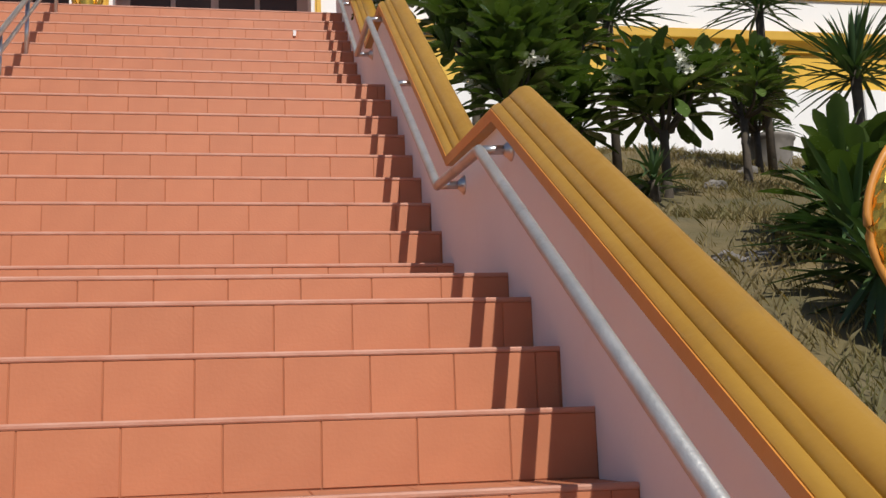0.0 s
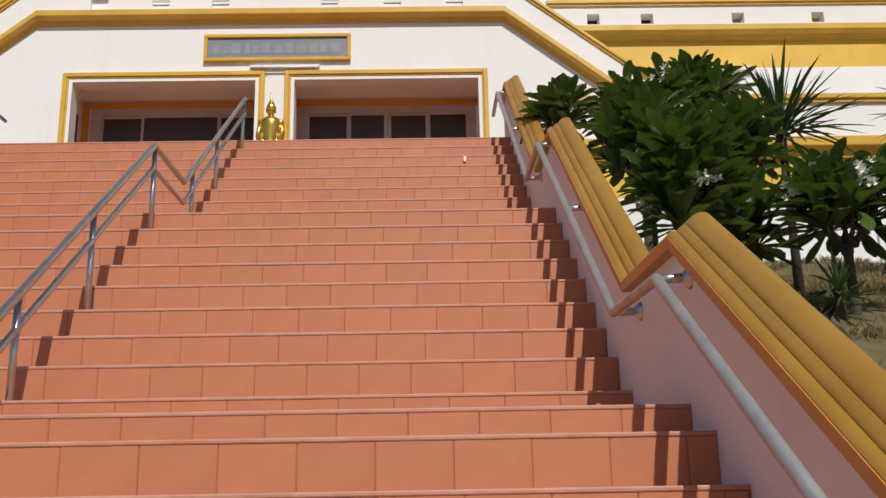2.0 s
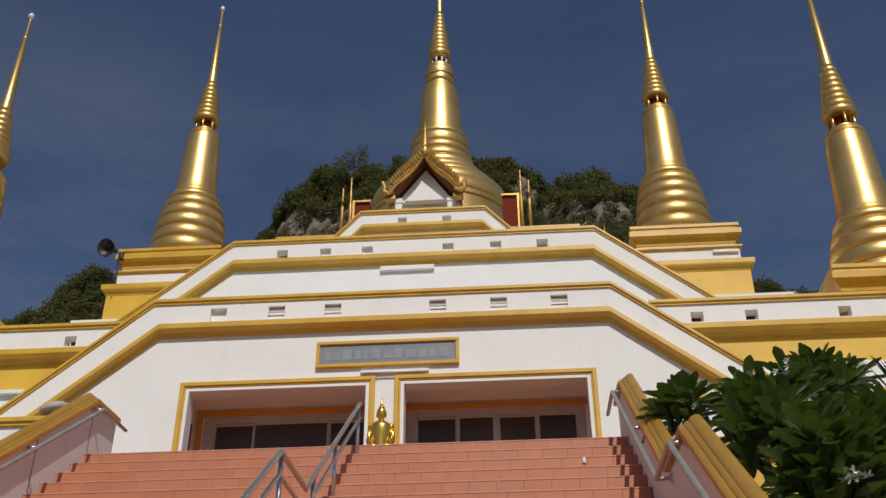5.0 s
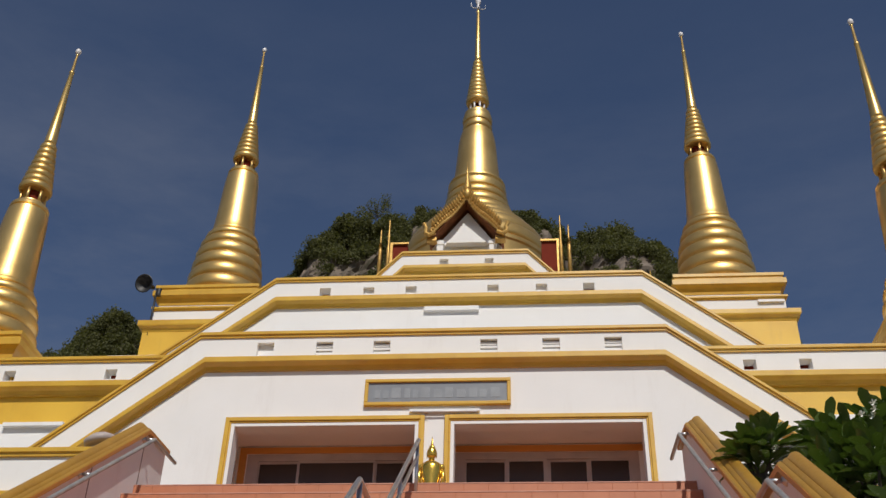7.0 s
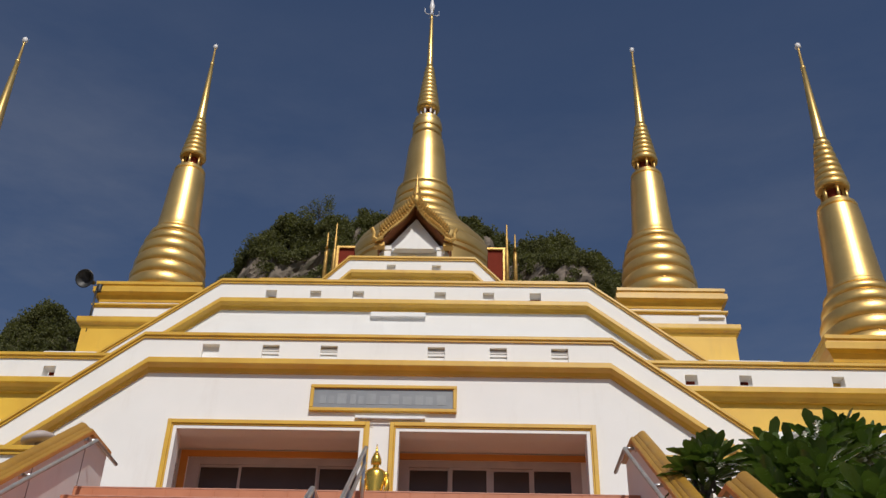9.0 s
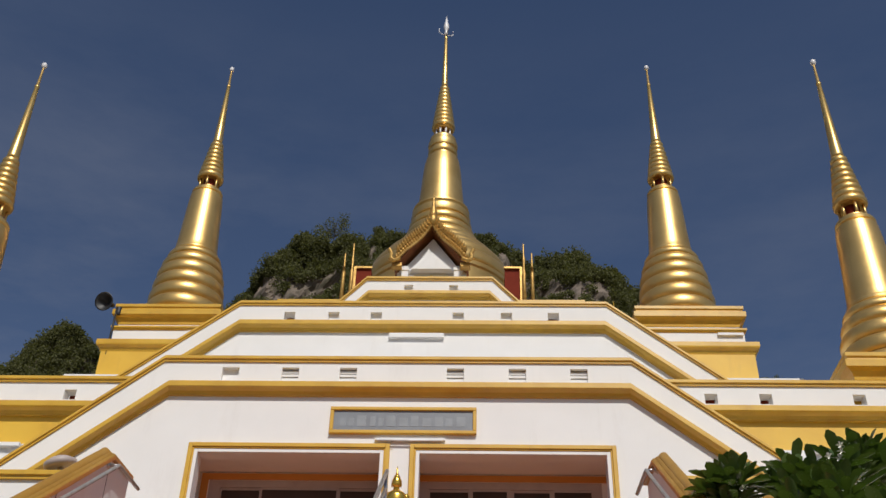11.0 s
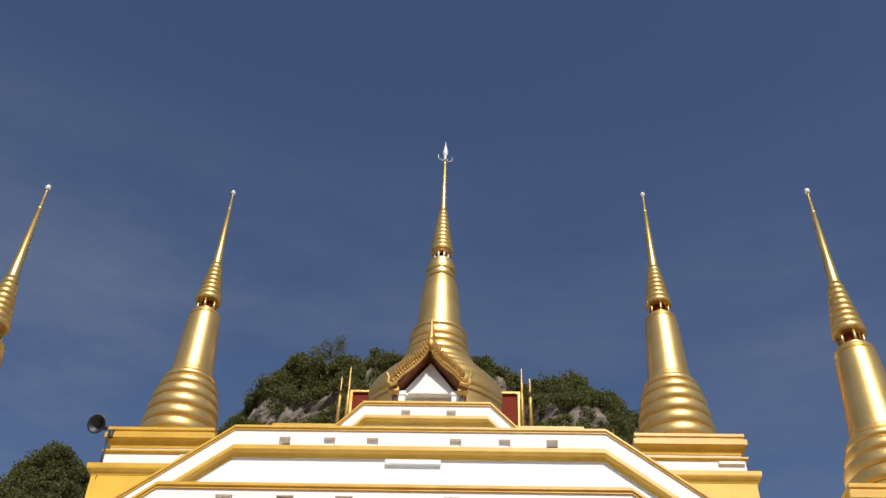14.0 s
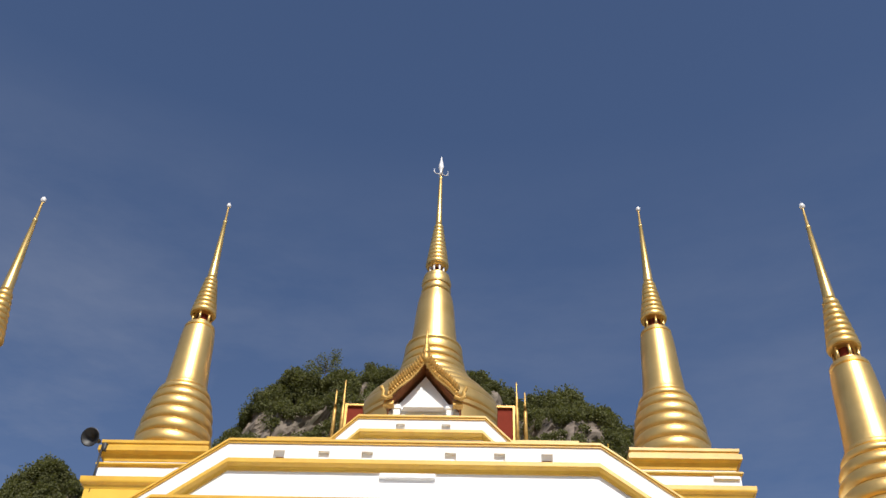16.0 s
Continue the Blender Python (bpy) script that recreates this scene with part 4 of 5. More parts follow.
def make_drum_lamp():
    thing = holder("floodlight", "round pale floodlight housing on the side ledge", "lamp")
    part("housing", lathe([(0.16, 0), (0.2, 0.02), (0.2, 0.08), (0.12, 0.13), (0.04, 0.15)], 24), FRAME, thing, smooth=True)
    part("pole", lathe([(0.03, -0.12), (0.025, -0.05), (0.05, 0.0)], 12), FRAME, thing, smooth=True)
    thing.matrix_basis = pose(-4.2, 12.55, 7.17, 8, -14)


def make_notice():
    thing = holder("notice_sign", "small white notice about taking off shoes on a stair riser", "sign")
    x0, x1, y, z0, z1 = 1.005, 1.275, 2.905, 1.387, 1.500
    part("board", box(x0, x1, y - 0.006, y, z0, z1), PAPER, thing)
    bm = bmesh.new()
    for a, b, c, d in ((x0 + .006, x1 - .006, z0 + .005, z0 + .007), (x0 + .006, x1 - .006, z1 - .007, z1 - .005), (x0 + .006, x0 + .008, z0 + .007, z1 - .007), (x1 - .008, x1 - .006, z0 + .007, z1 - .007)):
        add_box(bm, a, b, y - 0.0072, y - 0.0061, c, d)
    part("border", bm, SIGNBLUE, thing)
    part("picture_field", box(x0 + 0.175, x0 + 0.252, y - 0.0075, y - 0.0061, z0 + 0.038, z0 + 0.098), SIGNRED, thing, "red picture field")
    for k, (dx, dz) in enumerate(((0.0, 0.0), (0.03, 0.011))):
        bm = bmesh.new()
        sh = [(0.0, 0.008), (0.012, 0.002), (0.04, 0.0), (0.046, 0.008), (0.038, 0.014), (0.03, 0.019), (0.022, 0.016), (0.01, 0.013)]
        add_rings(bm, [[(x0 + 0.177 + dx * 0.8 + a, y - 0.0085, z0 + 0.055 + dz + b) for a, b in sh], [(x0 + 0.177 + dx * 0.8 + a, y - 0.0076, z0 + 0.055 + dz + b) for a, b in sh]])
        part("shoe_print", bm, SIGNBLUE, thing)

    def words(text, size, x, z, mat):
        cu = bpy.data.curves.new("lettering", "FONT")
        cu.body, cu.size, cu.extrude = text, size, 0.0004
        ob = new("lettering", cu)
        me = bpy.data.meshes.new_from_object(ob)
        bpy.data.objects.remove(ob)
        me.materials.append(mat)
        lt = new("lettering", me)
        lt.parent = thing
        lt.matrix_basis = pose(x, y - 0.0068, z, 90)
        tagged(lt, "printed lettering")
    words("กรุณา", 0.042, x0 + 0.02, z0 + 0.07, SIGNRED)
    words("ถอดรองเท้า", 0.030, x0 + 0.014, z0 + 0.038, SIGNRED)
    words("PLEASE TAKE OUT SHOES", 0.0195, x0 + 0.014, z0 + 0.013, SIGNRED)


make_notice()


def make_litter():
    ob = mesh_ob("paper_scrap", box(2.370, 2.398, 10.050, 10.066, 5.330, 5.385), PAPER)
    return tagged(ob, "small white scrap stuck on an upper stair riser", "scrap")


make_litter()


# ---- planting ----
def frame_of(d):
    d = d.normalized()
    s = d.cross(Vector((0, 0, 1)))
    s = s.normalized() if s.length > 1e-3 else Vector((1, 0, 0))
    return d, s, s.cross(d)


OBOVATE = ((0.0, 0.08), (0.3, 0.55), (0.62, 0.95), (0.85, 0.92), (1.0, 0.22))
POINTED = ((0.0, 0.5), (0.3, 0.9), (0.6, 1.0), (0.85, 0.6), (1.0, 0.03))


def add_leaf(V, F, base, d, length, width, droop, fold=0.18, shape=OBOVATE):
    """A blade of five cross lines, folded along its midrib and bending down."""
    d, s, u = frame_of(d)
    n0 = len(V)
    prof = shape
    for f, w in prof:
        c = base + d * length * f - Vector((0, 0, 1)) * droop * length * f * f
        V.append(c - s * width * w * 0.5 + u * width * w * fold)
        V.append(c)
        V.append(c + s * width * w * 0.5 + u * width * w * fold)
    for i in range(4):
        a = n0 + i * 3
        F.append((a, a + 1, a + 4, a + 3))
        F.append((a + 1, a + 2, a + 5, a + 4))


def soup(name, V, F, mat, parent=None, label=""):
    me = bpy.data.meshes.new(name)
    me.from_pydata([tuple(v) for v in V], [], F)
    me.materials.append(mat)
    for p in me.polygons:
        p.use_smooth = True
    ob = new(name, me)
    if parent:
        ob.parent = parent
    if label:
        tagged(ob, label)
    return ob


def make_plumeria(x, y, z, rw, rh, seed, label, leaf_len=0.36, tips=34, flowers=3):
    """Forked stems that end in rosettes of long leaves."""
    rnd = random.Random(seed)
    thing = holder("plumeria_tree", label, "tree", group="plumeria trees")
    gz = ground_height(x, y) - 0.05
    foot = Vector((x + rnd.uniform(-.05, .05), y, gz))
    fork = Vector((x, y, max(gz + 0.25, z - rh * 1.0)))
    part("trunk", lathe([(0.045, gz - 0.1), (0.04, gz + 0.1), (0.034, (gz + fork.z) / 2), (0.034, fork.z + 0.02)], 10, x, y), BARK, thing, smooth=True)
    V, F = [], []
    for k in range(int(tips * 0.62)):
        for _ in range(30):
            p = Vector((rnd.uniform(-1, 1), rnd.uniform(-1, 1), rnd.uniform(-0.9, 1)))
            if 0.25 < p.length < 1:
                break
        p *= 0.75 + 0.25 * noise.noise(p * 1.7 + Vector((seed, 0, 0)))
        tip = Vector((x + p.x * rw, y + p.y * rw, z + p.z * rh))
        mid = fork.lerp(tip, 0.5) + Vector((p.x * 0.06, p.y * 0.06, -0.05))
        if k % 2 == 0:
            part("branch", tube([fork, mid, tip], 0.013, 6), BARK, thing, smooth=True)
        axis = (tip - fork).normalized() + Vector((0, 0, 0.5)) + Vector((p.x, p.y, p.z * 0.5)) * 0.5
        axis, s, u = frame_of(axis)
        count = rnd.randint(10, 15)
        for i in range(count):
            a = i * 2.4 + rnd.uniform(-.2, .2)
            lift = 0.15 + 0.85 * i / count
            d = (s * math.cos(a) + u * math.sin(a)) * (1.1 - 0.75 * lift) + axis * lift
            ln = leaf_len * rnd.uniform(0.8, 1.15) * (1.05 - 0.2 * lift)
            add_leaf(V, F, tip - axis * 0.06 * (1 - lift), d, ln, ln * 0.28, rnd.uniform(0.0, 0.26), 0.12)
    tagged(soup("crown", V, F, LEAF, thing, "glossy dark green leaf rosettes"), kind="stuff")
    for k in range(flowers):
        a = rnd.uniform(math.pi * 0.85, math.pi * 1.75)
        c = Vector((x + math.cos(a) * rw * 0.9, y + math.sin(a) * rw * 0.9, z + rnd.uniform(-0.3, 0.55) * rh))
        for j in range(rnd.randint(3, 6)):
            V, F = [], []
            o = c + Vector((rnd.uniform(-.06, .06), rnd.uniform(-.05, .03), rnd.uniform(-.05, .05)))
            ax, s, u = frame_of(Vector((rnd.uniform(-.5, .3), -1, rnd.uniform(-.1, .8))))
            for q in range(5):
                w = q * 2 * math.pi / 5
                add_leaf(V, F, o, (s * math.cos(w) + u * math.sin(w)) + ax * 0.45, 0.042, 0.032, 0.0)
            soup("blossom", V, F, FLOWER, thing, "white plumeria blossom")


PLUME = "dark green plumeria with white blossoms beside the parapet"
make_plumeria(3.24, 9.2, 5.43, 0.20, 0.18, 8, "dense plumeria leaning over the stair parapet", tips=16, flowers=1)
make_plumeria(4.0, 9.1, 5.42, 0.46, 0.42, 2, "tall dense plumeria bush over the stair parapet", tips=50, flowers=2)
make_plumeria(3.75, 8.2, 4.75, 0.42, 0.42, 1, "shaded plumeria bush between its taller neighbours", tips=34, flowers=0)
make_plumeria(3.76, 6.9, 3.93, 0.34, 0.42, 3, PLUME, leaf_len=0.37, tips=46, flowers=4)
make_plumeria(4.92, 7.2, 3.86, 0.40, 0.30, 4, "plumeria with a large white blossom cluster on the slope", leaf_len=0.38, tips=34, flowers=4)
make_plumeria(4.62, 9.6, 5.78, 0.42, 0.30, 5, "dark green plumeria bush on the slope", tips=44, flowers=2)
make_plumeria(4.50, 8.2, 4.72, 0.34, 0.36, 9, "leafy plumeria filling the gap behind the parapet", tips=34, flowers=1)
make_plumeria(4.34, 7.8, 3.98, 0.30, 0.34, 12, "low leafy plumeria hiding the stems behind the parapet", tips=34, flowers=2)
make_plumeria(6.00, 8.1, 4.30, 0.42, 0.34, 6, "small plumeria with white blossoms on the slope", leaf_len=0.30, tips=30, flowers=3)
make_plumeria(6.72, 9.3, 4.40, 0.34, 0.20, 10, "low reddish-green shrub beside the planter", leaf_len=0.20, tips=46, flowers=1)
make_plumeria(4.68, 4.5, 2.55, 0.20, 0.14, 7, "broad-leaved young plumeria low on the slope", leaf_len=0.44, tips=9, flowers=0)


def make_yucca(x, y, z, length, count, seed, label, up=0.4):
    rnd = random.Random(seed)
    thing = holder("yucca", label, "plant", group="yuccas")
    gz = ground_height(x, y)
    part("stem", lathe([(0.045, gz - 0.05), (0.034, (gz + z) / 2), (0.042, z)], 10, x, y), BARK, thing, smooth=True)
    for k in range(count):
        V, F = [], []
        a = k * 2.4 + rnd.uniform(-.15, .15)
        e = rnd.uniform(-0.45, 1.35) * 1.0 + up * 0.3
        d = Vector((math.cos(a) * math.cos(e), math.sin(a) * math.cos(e), math.sin(e)))
        ln = length * rnd.uniform(0.75, 1.1)
        add_leaf(V, F, Vector((x, y, z + rnd.uniform(-0.1, 0.08))), d, ln, 0.034, rnd.uniform(0.0, 0.25), 0.25, POINTED)
        soup("blade", V, F, BLADE, thing)


make_yucca(5.02, 8.5, 5.00, 0.72, 100, 21, "spiky yucca with stiff upright blades behind the plumerias")
make_yucca(6.36, 7.0, 4.0, 0.62, 100, 22, "tall spiky yucca at the edge of the slope")
make_yucca(4.45, 4.1, 2.22, 0.50, 110, 23, "dark spiky yucca low beside the parapet", up=-1.4)
make_yucca(4.22, 3.55, 1.98, 0.42, 80, 27, "low dark yucca close behind the parapet", up=-0.8)
make_yucca(6.75, 9.1, 5.4, 0.65, 80, 24, "spiky yucca before the terrace wall")
make_yucca(4.74, 7.0, 3.16, 0.30, 40, 25, "short spiky tuft at the foot of a plumeria")
make_yucca(7.2, 10.0, 4.50, 0.34, 60, 26, "spiky shrub growing in the pale planter")


def make_ornament():
    """Gilded scaled ornament on a slim post beside the parapet."""
    thing = holder("gilded_ornament", "gilded scaled leaf-shaped ornament on a post beside the parapet", "ornament")
    c = Vector((4.07, 3.2, 2.08))
    bm = bmesh.new()
    rings = []
    for i in range(25):
        f = i / 24
        w = 0.115 * math.sin(math.pi * (0.04 + 0.93 * f)) ** 0.8
        zz = c.z - 0.25 + 0.52 * f
        ring = []
        for j in range(28):
            a = 2 * math.pi * j / 28
            k = 1 + 0.07 * math.cos(7 * a + (i % 2) * math.pi) * math.sin(i * math.pi / 2 + 0.6)
            ring.append((c.x + w * k * math.cos(a), c.y + 0.6 * w * k * math.sin(a), zz))
        rings.append(ring)
    add_rings(bm, rings)
    part("body", bm, BRIGHTGOLD, thing)
    part("rim", tube([(c.x - 0.125 * math.sin(math.pi * (0.04 + 0.93 * i / 16)) ** 0.8, c.y, c.z - 0.25 + 0.52 * i / 16) for i in range(17)], 0.014, 8), ORANGE, thing, smooth=True)
    part("post", lathe([(0.05, 0.2), (0.04, 1.75), (0.06, 1.80), (0.04, 1.84)], 14, c.x, c.y), GOLDPAINT, thing, smooth=True)


make_ornament()


def make_pot():
    ob = mesh_ob("planter_pot", lathe([(0.19, 2.35), (0.22, 2.70), (0.25, 2.88), (0.27, 2.9), (0.27, 2.93), (0.23, 2.93), (0.21, 2.86)], 24, 7.2, 10.0), ROCK, True)
    ob.location.z = 1.42
    return tagged(ob, "pale round planter on the grass slope", "planter")


make_pot()


def make_rock(x, y, r, seed):
    bm = bmesh.new()
    bmesh.ops.create_icosphere(bm, subdivisions=4, radius=r)
    for v in bm.verts:
        n = noise.noise(v.co * (1.5 / r) + Vector((seed, 0, 0))) * 0.35 + noise.noise(v.co * (4 / r)) * 0.16
        v.co *= 1 + n
        v.co.z *= 0.6
    ob = mesh_ob("limestone_rock", bm, ROCK)
    ob.location = (x, y, ground_height(x, y) + r * 0.15)
    return tagged(ob, "rough grey limestone rock lying in the grass", "rock", group="rocks on the slope")


make_rock(4.05, 4.48, 0.075, 1)
make_rock(4.13, 4.32, 0.085, 2)
make_rock(3.97, 4.62, 0.055, 3)
make_rock(5.6, 7.9, 0.10, 4)
make_rock(6.6, 9.3, 0.1, 5)


def make_grass():
    rnd = random.Random(5)
    V, F = [], []
    for _ in range(75000):
        x, y = rnd.uniform(3.15, 9.5), rnd.uniform(2.2, 12.3)
        if noise.noise((x * 0.9, y * 0.9, 2.0)) + rnd.uniform(-.3, .3) < -0.15:
            continue
        z = ground_height(x, y)
        a = rnd.uniform(0, 6.28)
        h = rnd.uniform(0.02, 0.09)
        lean = Vector((math.cos(a), math.sin(a), 0)) * h * rnd.uniform(0.2, 1.0)
        s = Vector((-math.sin(a), math.cos(a), 0)) * rnd.uniform(0.0015, 0.0035)
        b = Vector((x, y, z - 0.005))
        n = len(V)
        V += [b - s, b + s, b + lean * 0.5 + Vector((0, 0, h * 0.7)) + s * 0.6, b + lean + Vector((0, 0, h))]
        F += [(n, n + 1, n + 2), (n, n + 2, n + 3)]
    tagged(soup("dry_grass", V, F, GRASS), "dry straw and green grass tufts on the slope", "grass", kind="stuff")


make_grass()


# ---- wooded limestone hill behind ----
HILL_MAIN = [(-60, 61), (-47, 87), (-42, 95.5), (-40, 98.3), (-37.5, 101.8), (-35.5, 105.5), (-30, 108.5), (-26, 108), (-20, 111), (-14, 112.3), (0, 113), (5, 111),
             (8.5, 107), (11, 107.2), (17, 107.6), (22.5, 104.6), (27.5, 99), (31, 93), (38, 86), (48, 82), (62, 70)]
HILL_LEFT = [(-110, 60), (-85, 83.5), (-76, 87.5), (-72, 91.5), (-67, 93), (-62, 90), (-55, 82), (-45, 70)]
# bare rock faces: centre x, half width, share of the height from and to
BARE = [(-35.0, 5.0, 0.88, 0.975), (6.0, 3.6, 0.90, 0.992), (-14.0, 3.0, 0.91, 0.955), (19.0, 3.0, 0.88, 0.93)]


def ridge(pts, x):
    for (a, za), (b, zb) in zip(pts, pts[1:]):
        if a <= x <= b:
            f = (x - a) / (b - a)
            return za + (zb - za) * (f * f * (3 - 2 * f) * 0.4 + f * 0.6)
    return pts[0][1] if x < pts[0][0] else pts[-1][1]


def bareness(x, v):
    best = 0.0
    for cx, hw, v0, v1 in BARE:
        dx = 1 - abs(x - cx) / hw
        dv = 1 - abs(v - (v0 + v1) / 2) / ((v1 - v0) / 2)
        best = max(best, min(dx, dv) * 2)
    return best


def hill_point(pts, x, v, y_back):
    z = ridge(pts, x) * v
    y = y_back - 70 * (1 - v)
    p = Vector((x, y, z))
    k = noise.noise(p * 0.06) * 3.5 + noise.noise(p * 0.17) * 2.0
    # upright ribs and clefts in the rock
    k += abs(noise.noise(Vector((x * 0.55, y * 0.1, z * 0.16)))) * 3.2 + abs(noise.noise(p * 0.9)) * 0.9
    return p + Vector((0.25 * k, -k * 1.1, 0.0))


def leaf_cloud(rng, centre, r, tall, count, size):
    """Small leaf quads scattered through one lumpy crown."""
    d = rng.normal(size=(count, 3))
    d /= np.linalg.norm(d, axis=1)[:, None]
    lobes = rng.normal(size=(5, 3))
    lobes /= np.linalg.norm(lobes, axis=1)[:, None]
    reach = 0.62 + 0.42 * np.max(d @ lobes.T, axis=1) ** 3
    o = d * (r * reach * rng.random(count) ** 0.4)[:, None]
    o[:, 2] *= tall
    o += np.array(centre)
    a1 = rng.normal(size=(count, 3))
    a1 /= np.linalg.norm(a1, axis=1)[:, None]
    a2 = np.cross(a1, rng.normal(size=(count, 3)))
    a2 /= np.linalg.norm(a2, axis=1)[:, None] + 1e-6
    sz = rng.uniform(size * 0.5, size, count)[:, None]
    a1, a2 = a1 * sz, a2 * sz * 0.75
    return np.stack([o - a1, o + a2, o + a1, o - a2], axis=1).reshape(-1, 3)


def make_hill(pts, y_back, name, label, n_trees, seed, lone, scrub):
    thing = holder(name, label, "hill", kind="structure")
    bm = bmesh.new()
    x0, x1 = pts[0][0], pts[-1][0]
    nx, nv = int((x1 - x0) / 0.6), 80
    grid = [[bm.verts.new(hill_point(pts, x0 + (x1 - x0) * i / nx, 0.55 + 0.45 * j / nv, y_back)) for i in range(nx + 1)] for j in range(nv + 1)]
    grid.insert(0, [bm.verts.new((v.co.x, v.co.y - 30, 0)) for v in grid[0]])
    grid.append([bm.verts.new((v.co.x, v.co.y + 40, v.co.z - 30)) for v in grid[-1]])
    for a, b in zip(grid, grid[1:]):
        for i in range(nx):
            bm.faces.new((a[i], a[i + 1], b[i + 1], b[i]))
    part("cliff", bm, CLIFF, thing, "weathered grey limestone face", smooth=False)
    rng = np.random.default_rng(seed)
    clouds = []
    made = 0
    while made < n_trees:
        x = rng.uniform(x0 + 4, x1 - 4)
        v = 1 - rng.random() * 0.30
        if made % 5 == 0:
            v = rng.uniform(0.985, 1.0)
        made += 1
        c = hill_point(pts, x, v, y_back)
        if rng.random() < bareness(x, v) or (v < 0.97 and noise.noise(c * 0.13 + Vector((seed, 3, 0))) < scrub):
            continue
        r = rng.uniform(0.7, 1.9) * (1.35 if rng.random() < 0.1 else 1)
        clouds.append(leaf_cloud(rng, c + Vector((0, -0.5, r * 0.35)), r, rng.uniform(0.8, 1.35), int(150 * r), 0.24))
    woods = np.concatenate(clouds)
    F = np.arange(len(woods)).reshape(-1, 4).tolist()
    tagged(soup("woods", woods.tolist(), F, WOODS, thing, "scrubby green woods on the hill"), kind="stuff")
    # trees that stand out against the sky
    for x, up, r, tall, count in lone:
        c = hill_point(pts, x, 1.0, y_back)
        part("lone_trunk", tube([c - Vector((0, 0, 1)), c + Vector((0.2, 0, up * 0.5)), c + Vector((0, 0, up + r * 0.5))], 0.14, 7), BARK, thing, smooth=True)
        for k in range(5):
            a = k * 1.26
            part("lone_branch", tube([c + Vector((0.1, 0, up * 0.7)), c + Vector((math.cos(a) * r * 0.75, math.sin(a) * r * 0.5, up + r * tall * 0.5))], 0.06, 5), BARK, thing)
        q = np.concatenate([leaf_cloud(rng, c + Vector((rng.normal() * r * 0.45, rng.normal() * r * 0.4, up + rng.normal() * r * 0.4 * tall)), r * 0.55, tall, count, 0.17) for _ in range(8)])
        tagged(soup("lone_crown", q.tolist(), np.arange(len(q)).reshape(-1, 4).tolist(), WOODS, thing, "airy tree crown against the sky"), kind="stuff")


make_hill(HILL_MAIN, 150, "backdrop_hill", "steep wooded limestone hill rising behind the temple", 2600, 31,
          [(-25.0, 4.4, 2.6, 1.2, 170), (-16.5, 2.4, 1.6, 1.0, 240), (-30.8, 1.8, 0.9, 1.5, 200), (10.6, 1.6, 1.0, 1.2, 120), (17.0, 1.2, 1.5, 1.0, 260), (22.6, 1.6, 1.0, 1.5, 120), (-9.5, 1.2, 1.6, 1.0, 260)], -0.28)
make_hill(HILL_LEFT, 152, "backdrop_side_hill", "lower wooded hill shoulder behind the temple", 1500, 32, [(-67.5, 1.5, 1.4, 1.0, 220), (-74.0, 1.0, 1.2, 1.0, 220)], -0.6)
make_drum_lamp()


# ---- stair tiles ----
def riser_tile_mesh(name, w, h, mat):
    """One tile seen from the front, origin at its lower left."""
    bm = bmesh.new()
    e, d = 0.002, 0.002
    back = [(0, 0.012, 0), (w, 0.012, 0), (w, 0.012, h), (0, 0.012, h)]
    edge = [(0, d, 0), (w, d, 0), (w, d, h), (0, d, h)]
    face = [(e, 0, e), (w - e, 0, e), (w - e, 0, h - e), (e, 0, h - e)]
    add_rings(bm, [back, edge, face])
    bmesh.ops.recalc_face_normals(bm, faces=bm.faces)
    me = bpy.data.meshes.new(name)
    bm.to_mesh(me)
    bm.free()
    me.materials.append(mat)
    return me


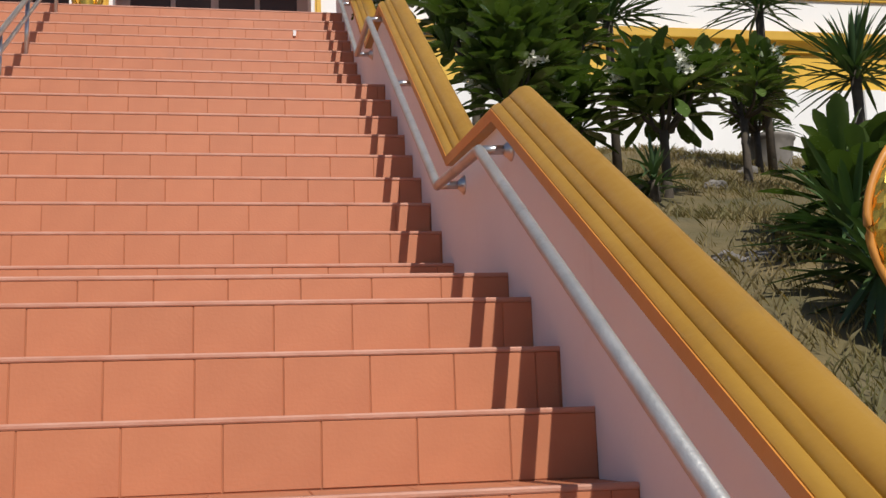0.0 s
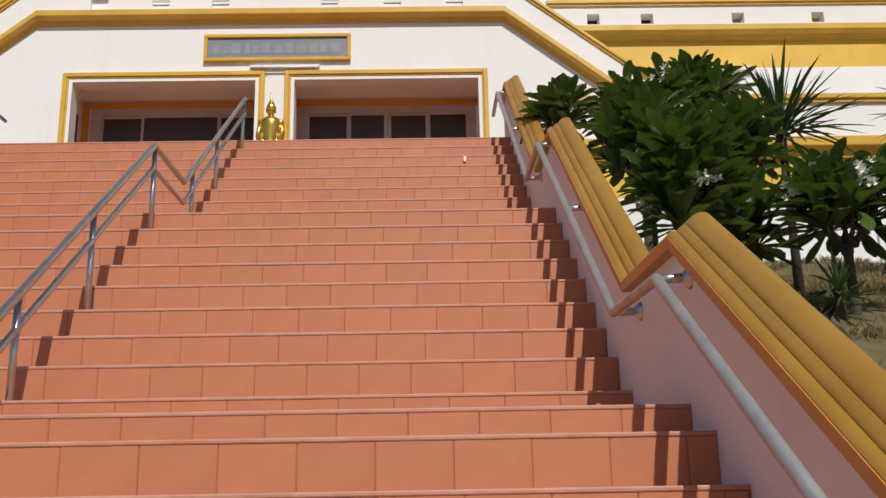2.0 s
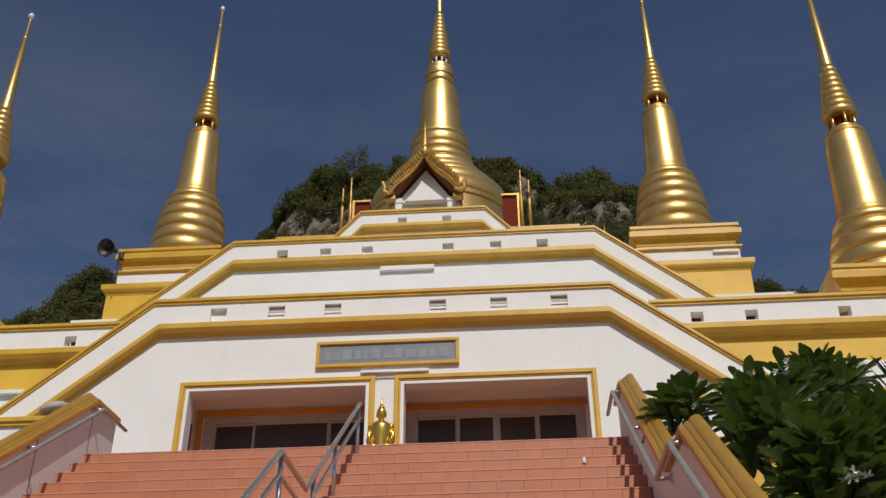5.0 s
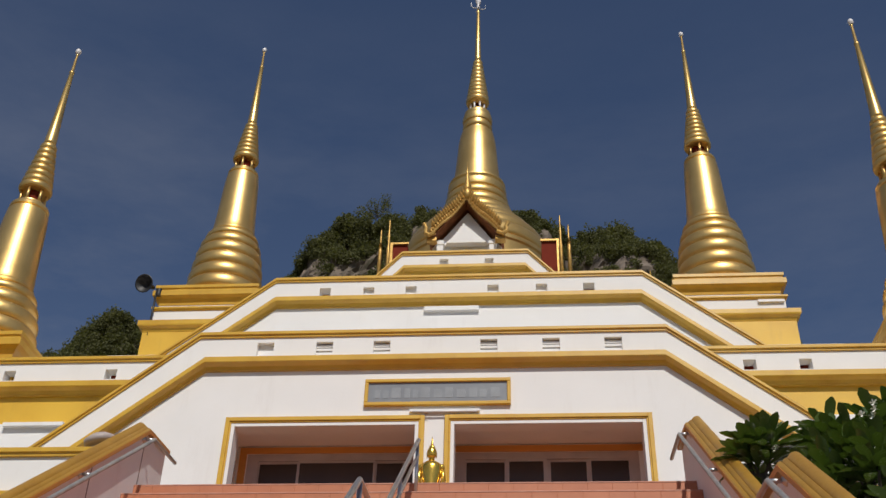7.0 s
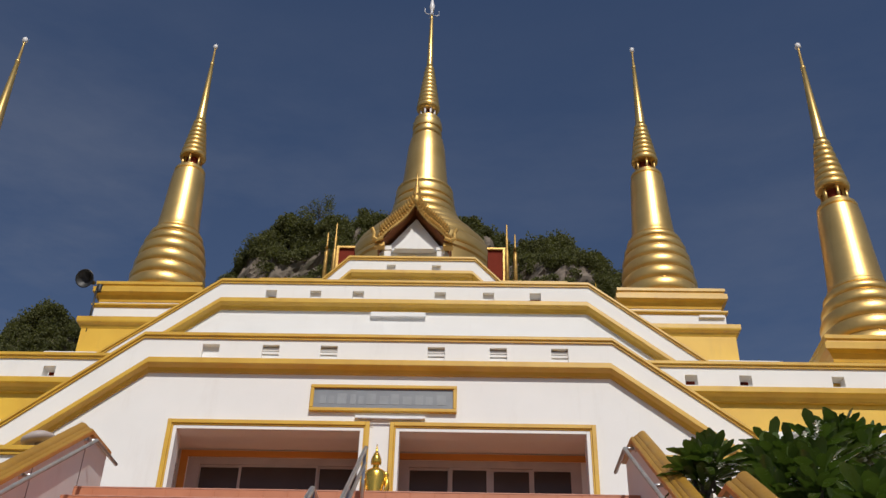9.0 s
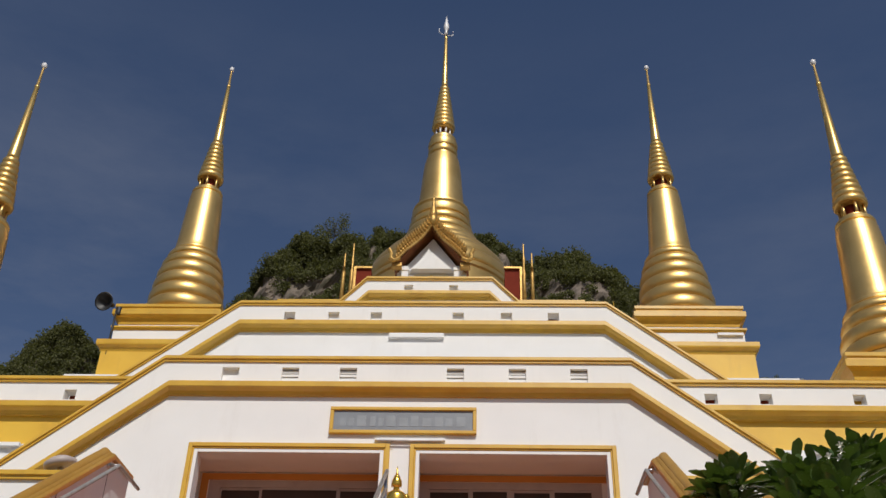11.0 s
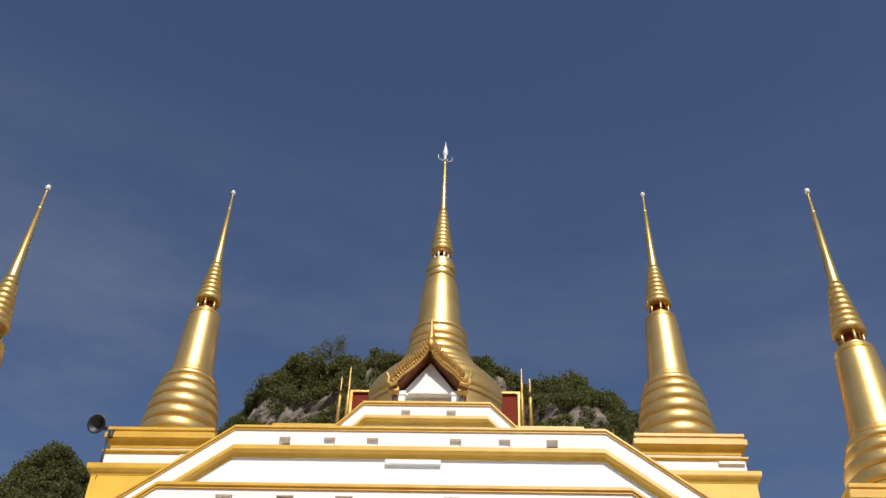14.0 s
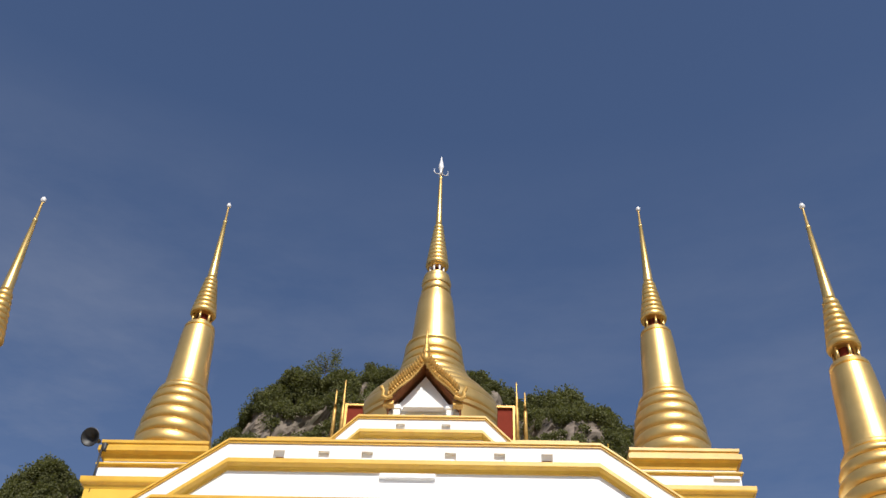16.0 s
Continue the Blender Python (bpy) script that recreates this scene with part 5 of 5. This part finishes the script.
def lay_stairs():
    rnd = random.Random(11)
    joint = 0.003
    far, treads = bmesh.new(), bmesh.new()
    shapes = {}

    def shape(w, h):
        key = (round(w, 2), round(h, 3))
        if key not in shapes:
            shapes[key] = riser_tile_mesh("tile", key[0] - joint, key[1], TILE)
        return shapes[key]
    last = 0.01
    for i, (y, z, r) in enumerate(RISERS):
        h = z - last - 0.0185
        nose = [(y - 0.003, z - 0.015), (y - 0.0055, z - 0.011), (y - 0.0055, z - 0.004), (y - 0.002, z + 0.001), (y + 0.04, z + 0.001), (y + 0.04, z - 0.015)]
        part("nosing", prism_x(nose, -WALL_X + 0.002, WALL_X - 0.002), NOSING, stairs, "worn rounded nosing strip")
        x = -WALL_X - rnd.uniform(0, TILE_W * 0.9)
        near = 6 <= i <= 18
        while x < WALL_X - 0.02:
            a, b = max(x, -WALL_X + 0.002), min(x + TILE_W, WALL_X - 0.002)
            if b - a > 0.03:
                if near:
                    ob = new("tile", shape(b - a, h))
                    ob.location = (a, y - 0.002 + rnd.uniform(-0.0007, 0.0007), last + 0.003)
                    ob.parent = stairs
                else:
                    yy = y - 0.002
                    add_rings(far, [[(p, yy + d, q) for p, q in ((a + e, last + 0.003 + e), (b - joint - e, last + 0.003 + e), (b - joint - e, last + 0.003 + h - e), (a + e, last + 0.003 + h - e))]
                                    for d, e in ((0.012, 0), (0.002, 0), (0, 0.002))])
            x += TILE_W
        # tread tiles
        y1 = RISERS[i + 1][0] if i + 1 < len(RISERS) else FRONT_Y + 1.2
        yy = y + 0.042
        while yy < y1 - 0.02:
            yb = min(yy + 0.25, y1 + 0.005)
            x = -WALL_X - rnd.uniform(0, TILE_W * 0.9)
            while x < WALL_X - 0.02:
                a, b = max(x, -WALL_X + 0.002), min(x + TILE_W, WALL_X - 0.002)
                if b - a > 0.03:
                    add_rings(treads, [[(p, q, z - 0.010 + d) for p, q in ((a + e, yy + e), (b - joint - e, yy + e), (b - joint - e, yb - joint - e), (a + e, yb - joint - e))]
                                       for d, e in ((0, 0), (0.008, 0), (0.010, 0.002))])
                x += TILE_W
            yy = yb
        last = z
    # landing at the foot
    yy = -3.0
    while yy < 0.73:
        yb = min(yy + 0.25, 0.745)
        x = -WALL_X
        while x < WALL_X - 0.02:
            b = min(x + TILE_W, WALL_X - 0.002)
            add_rings(treads, [[(p, q, -0.002 + d) for p, q in ((x + e, yy + e), (b - joint - e, yy + e), (b - joint - e, yb - joint - e), (x + e, yb - joint - e))]
                               for d, e in ((0, 0), (0.008, 0), (0.010, 0.002))])
            x += TILE_W
        yy = yb
    tagged(part("far_riser_tiles", far, TILE_FAR, stairs, "terracotta riser tiles of the other steps"), kind="stuff")
    tagged(part("tread_tiles", treads, TILE_FAR, stairs, "terracotta tread and landing tiles"), kind="stuff")


lay_stairs()
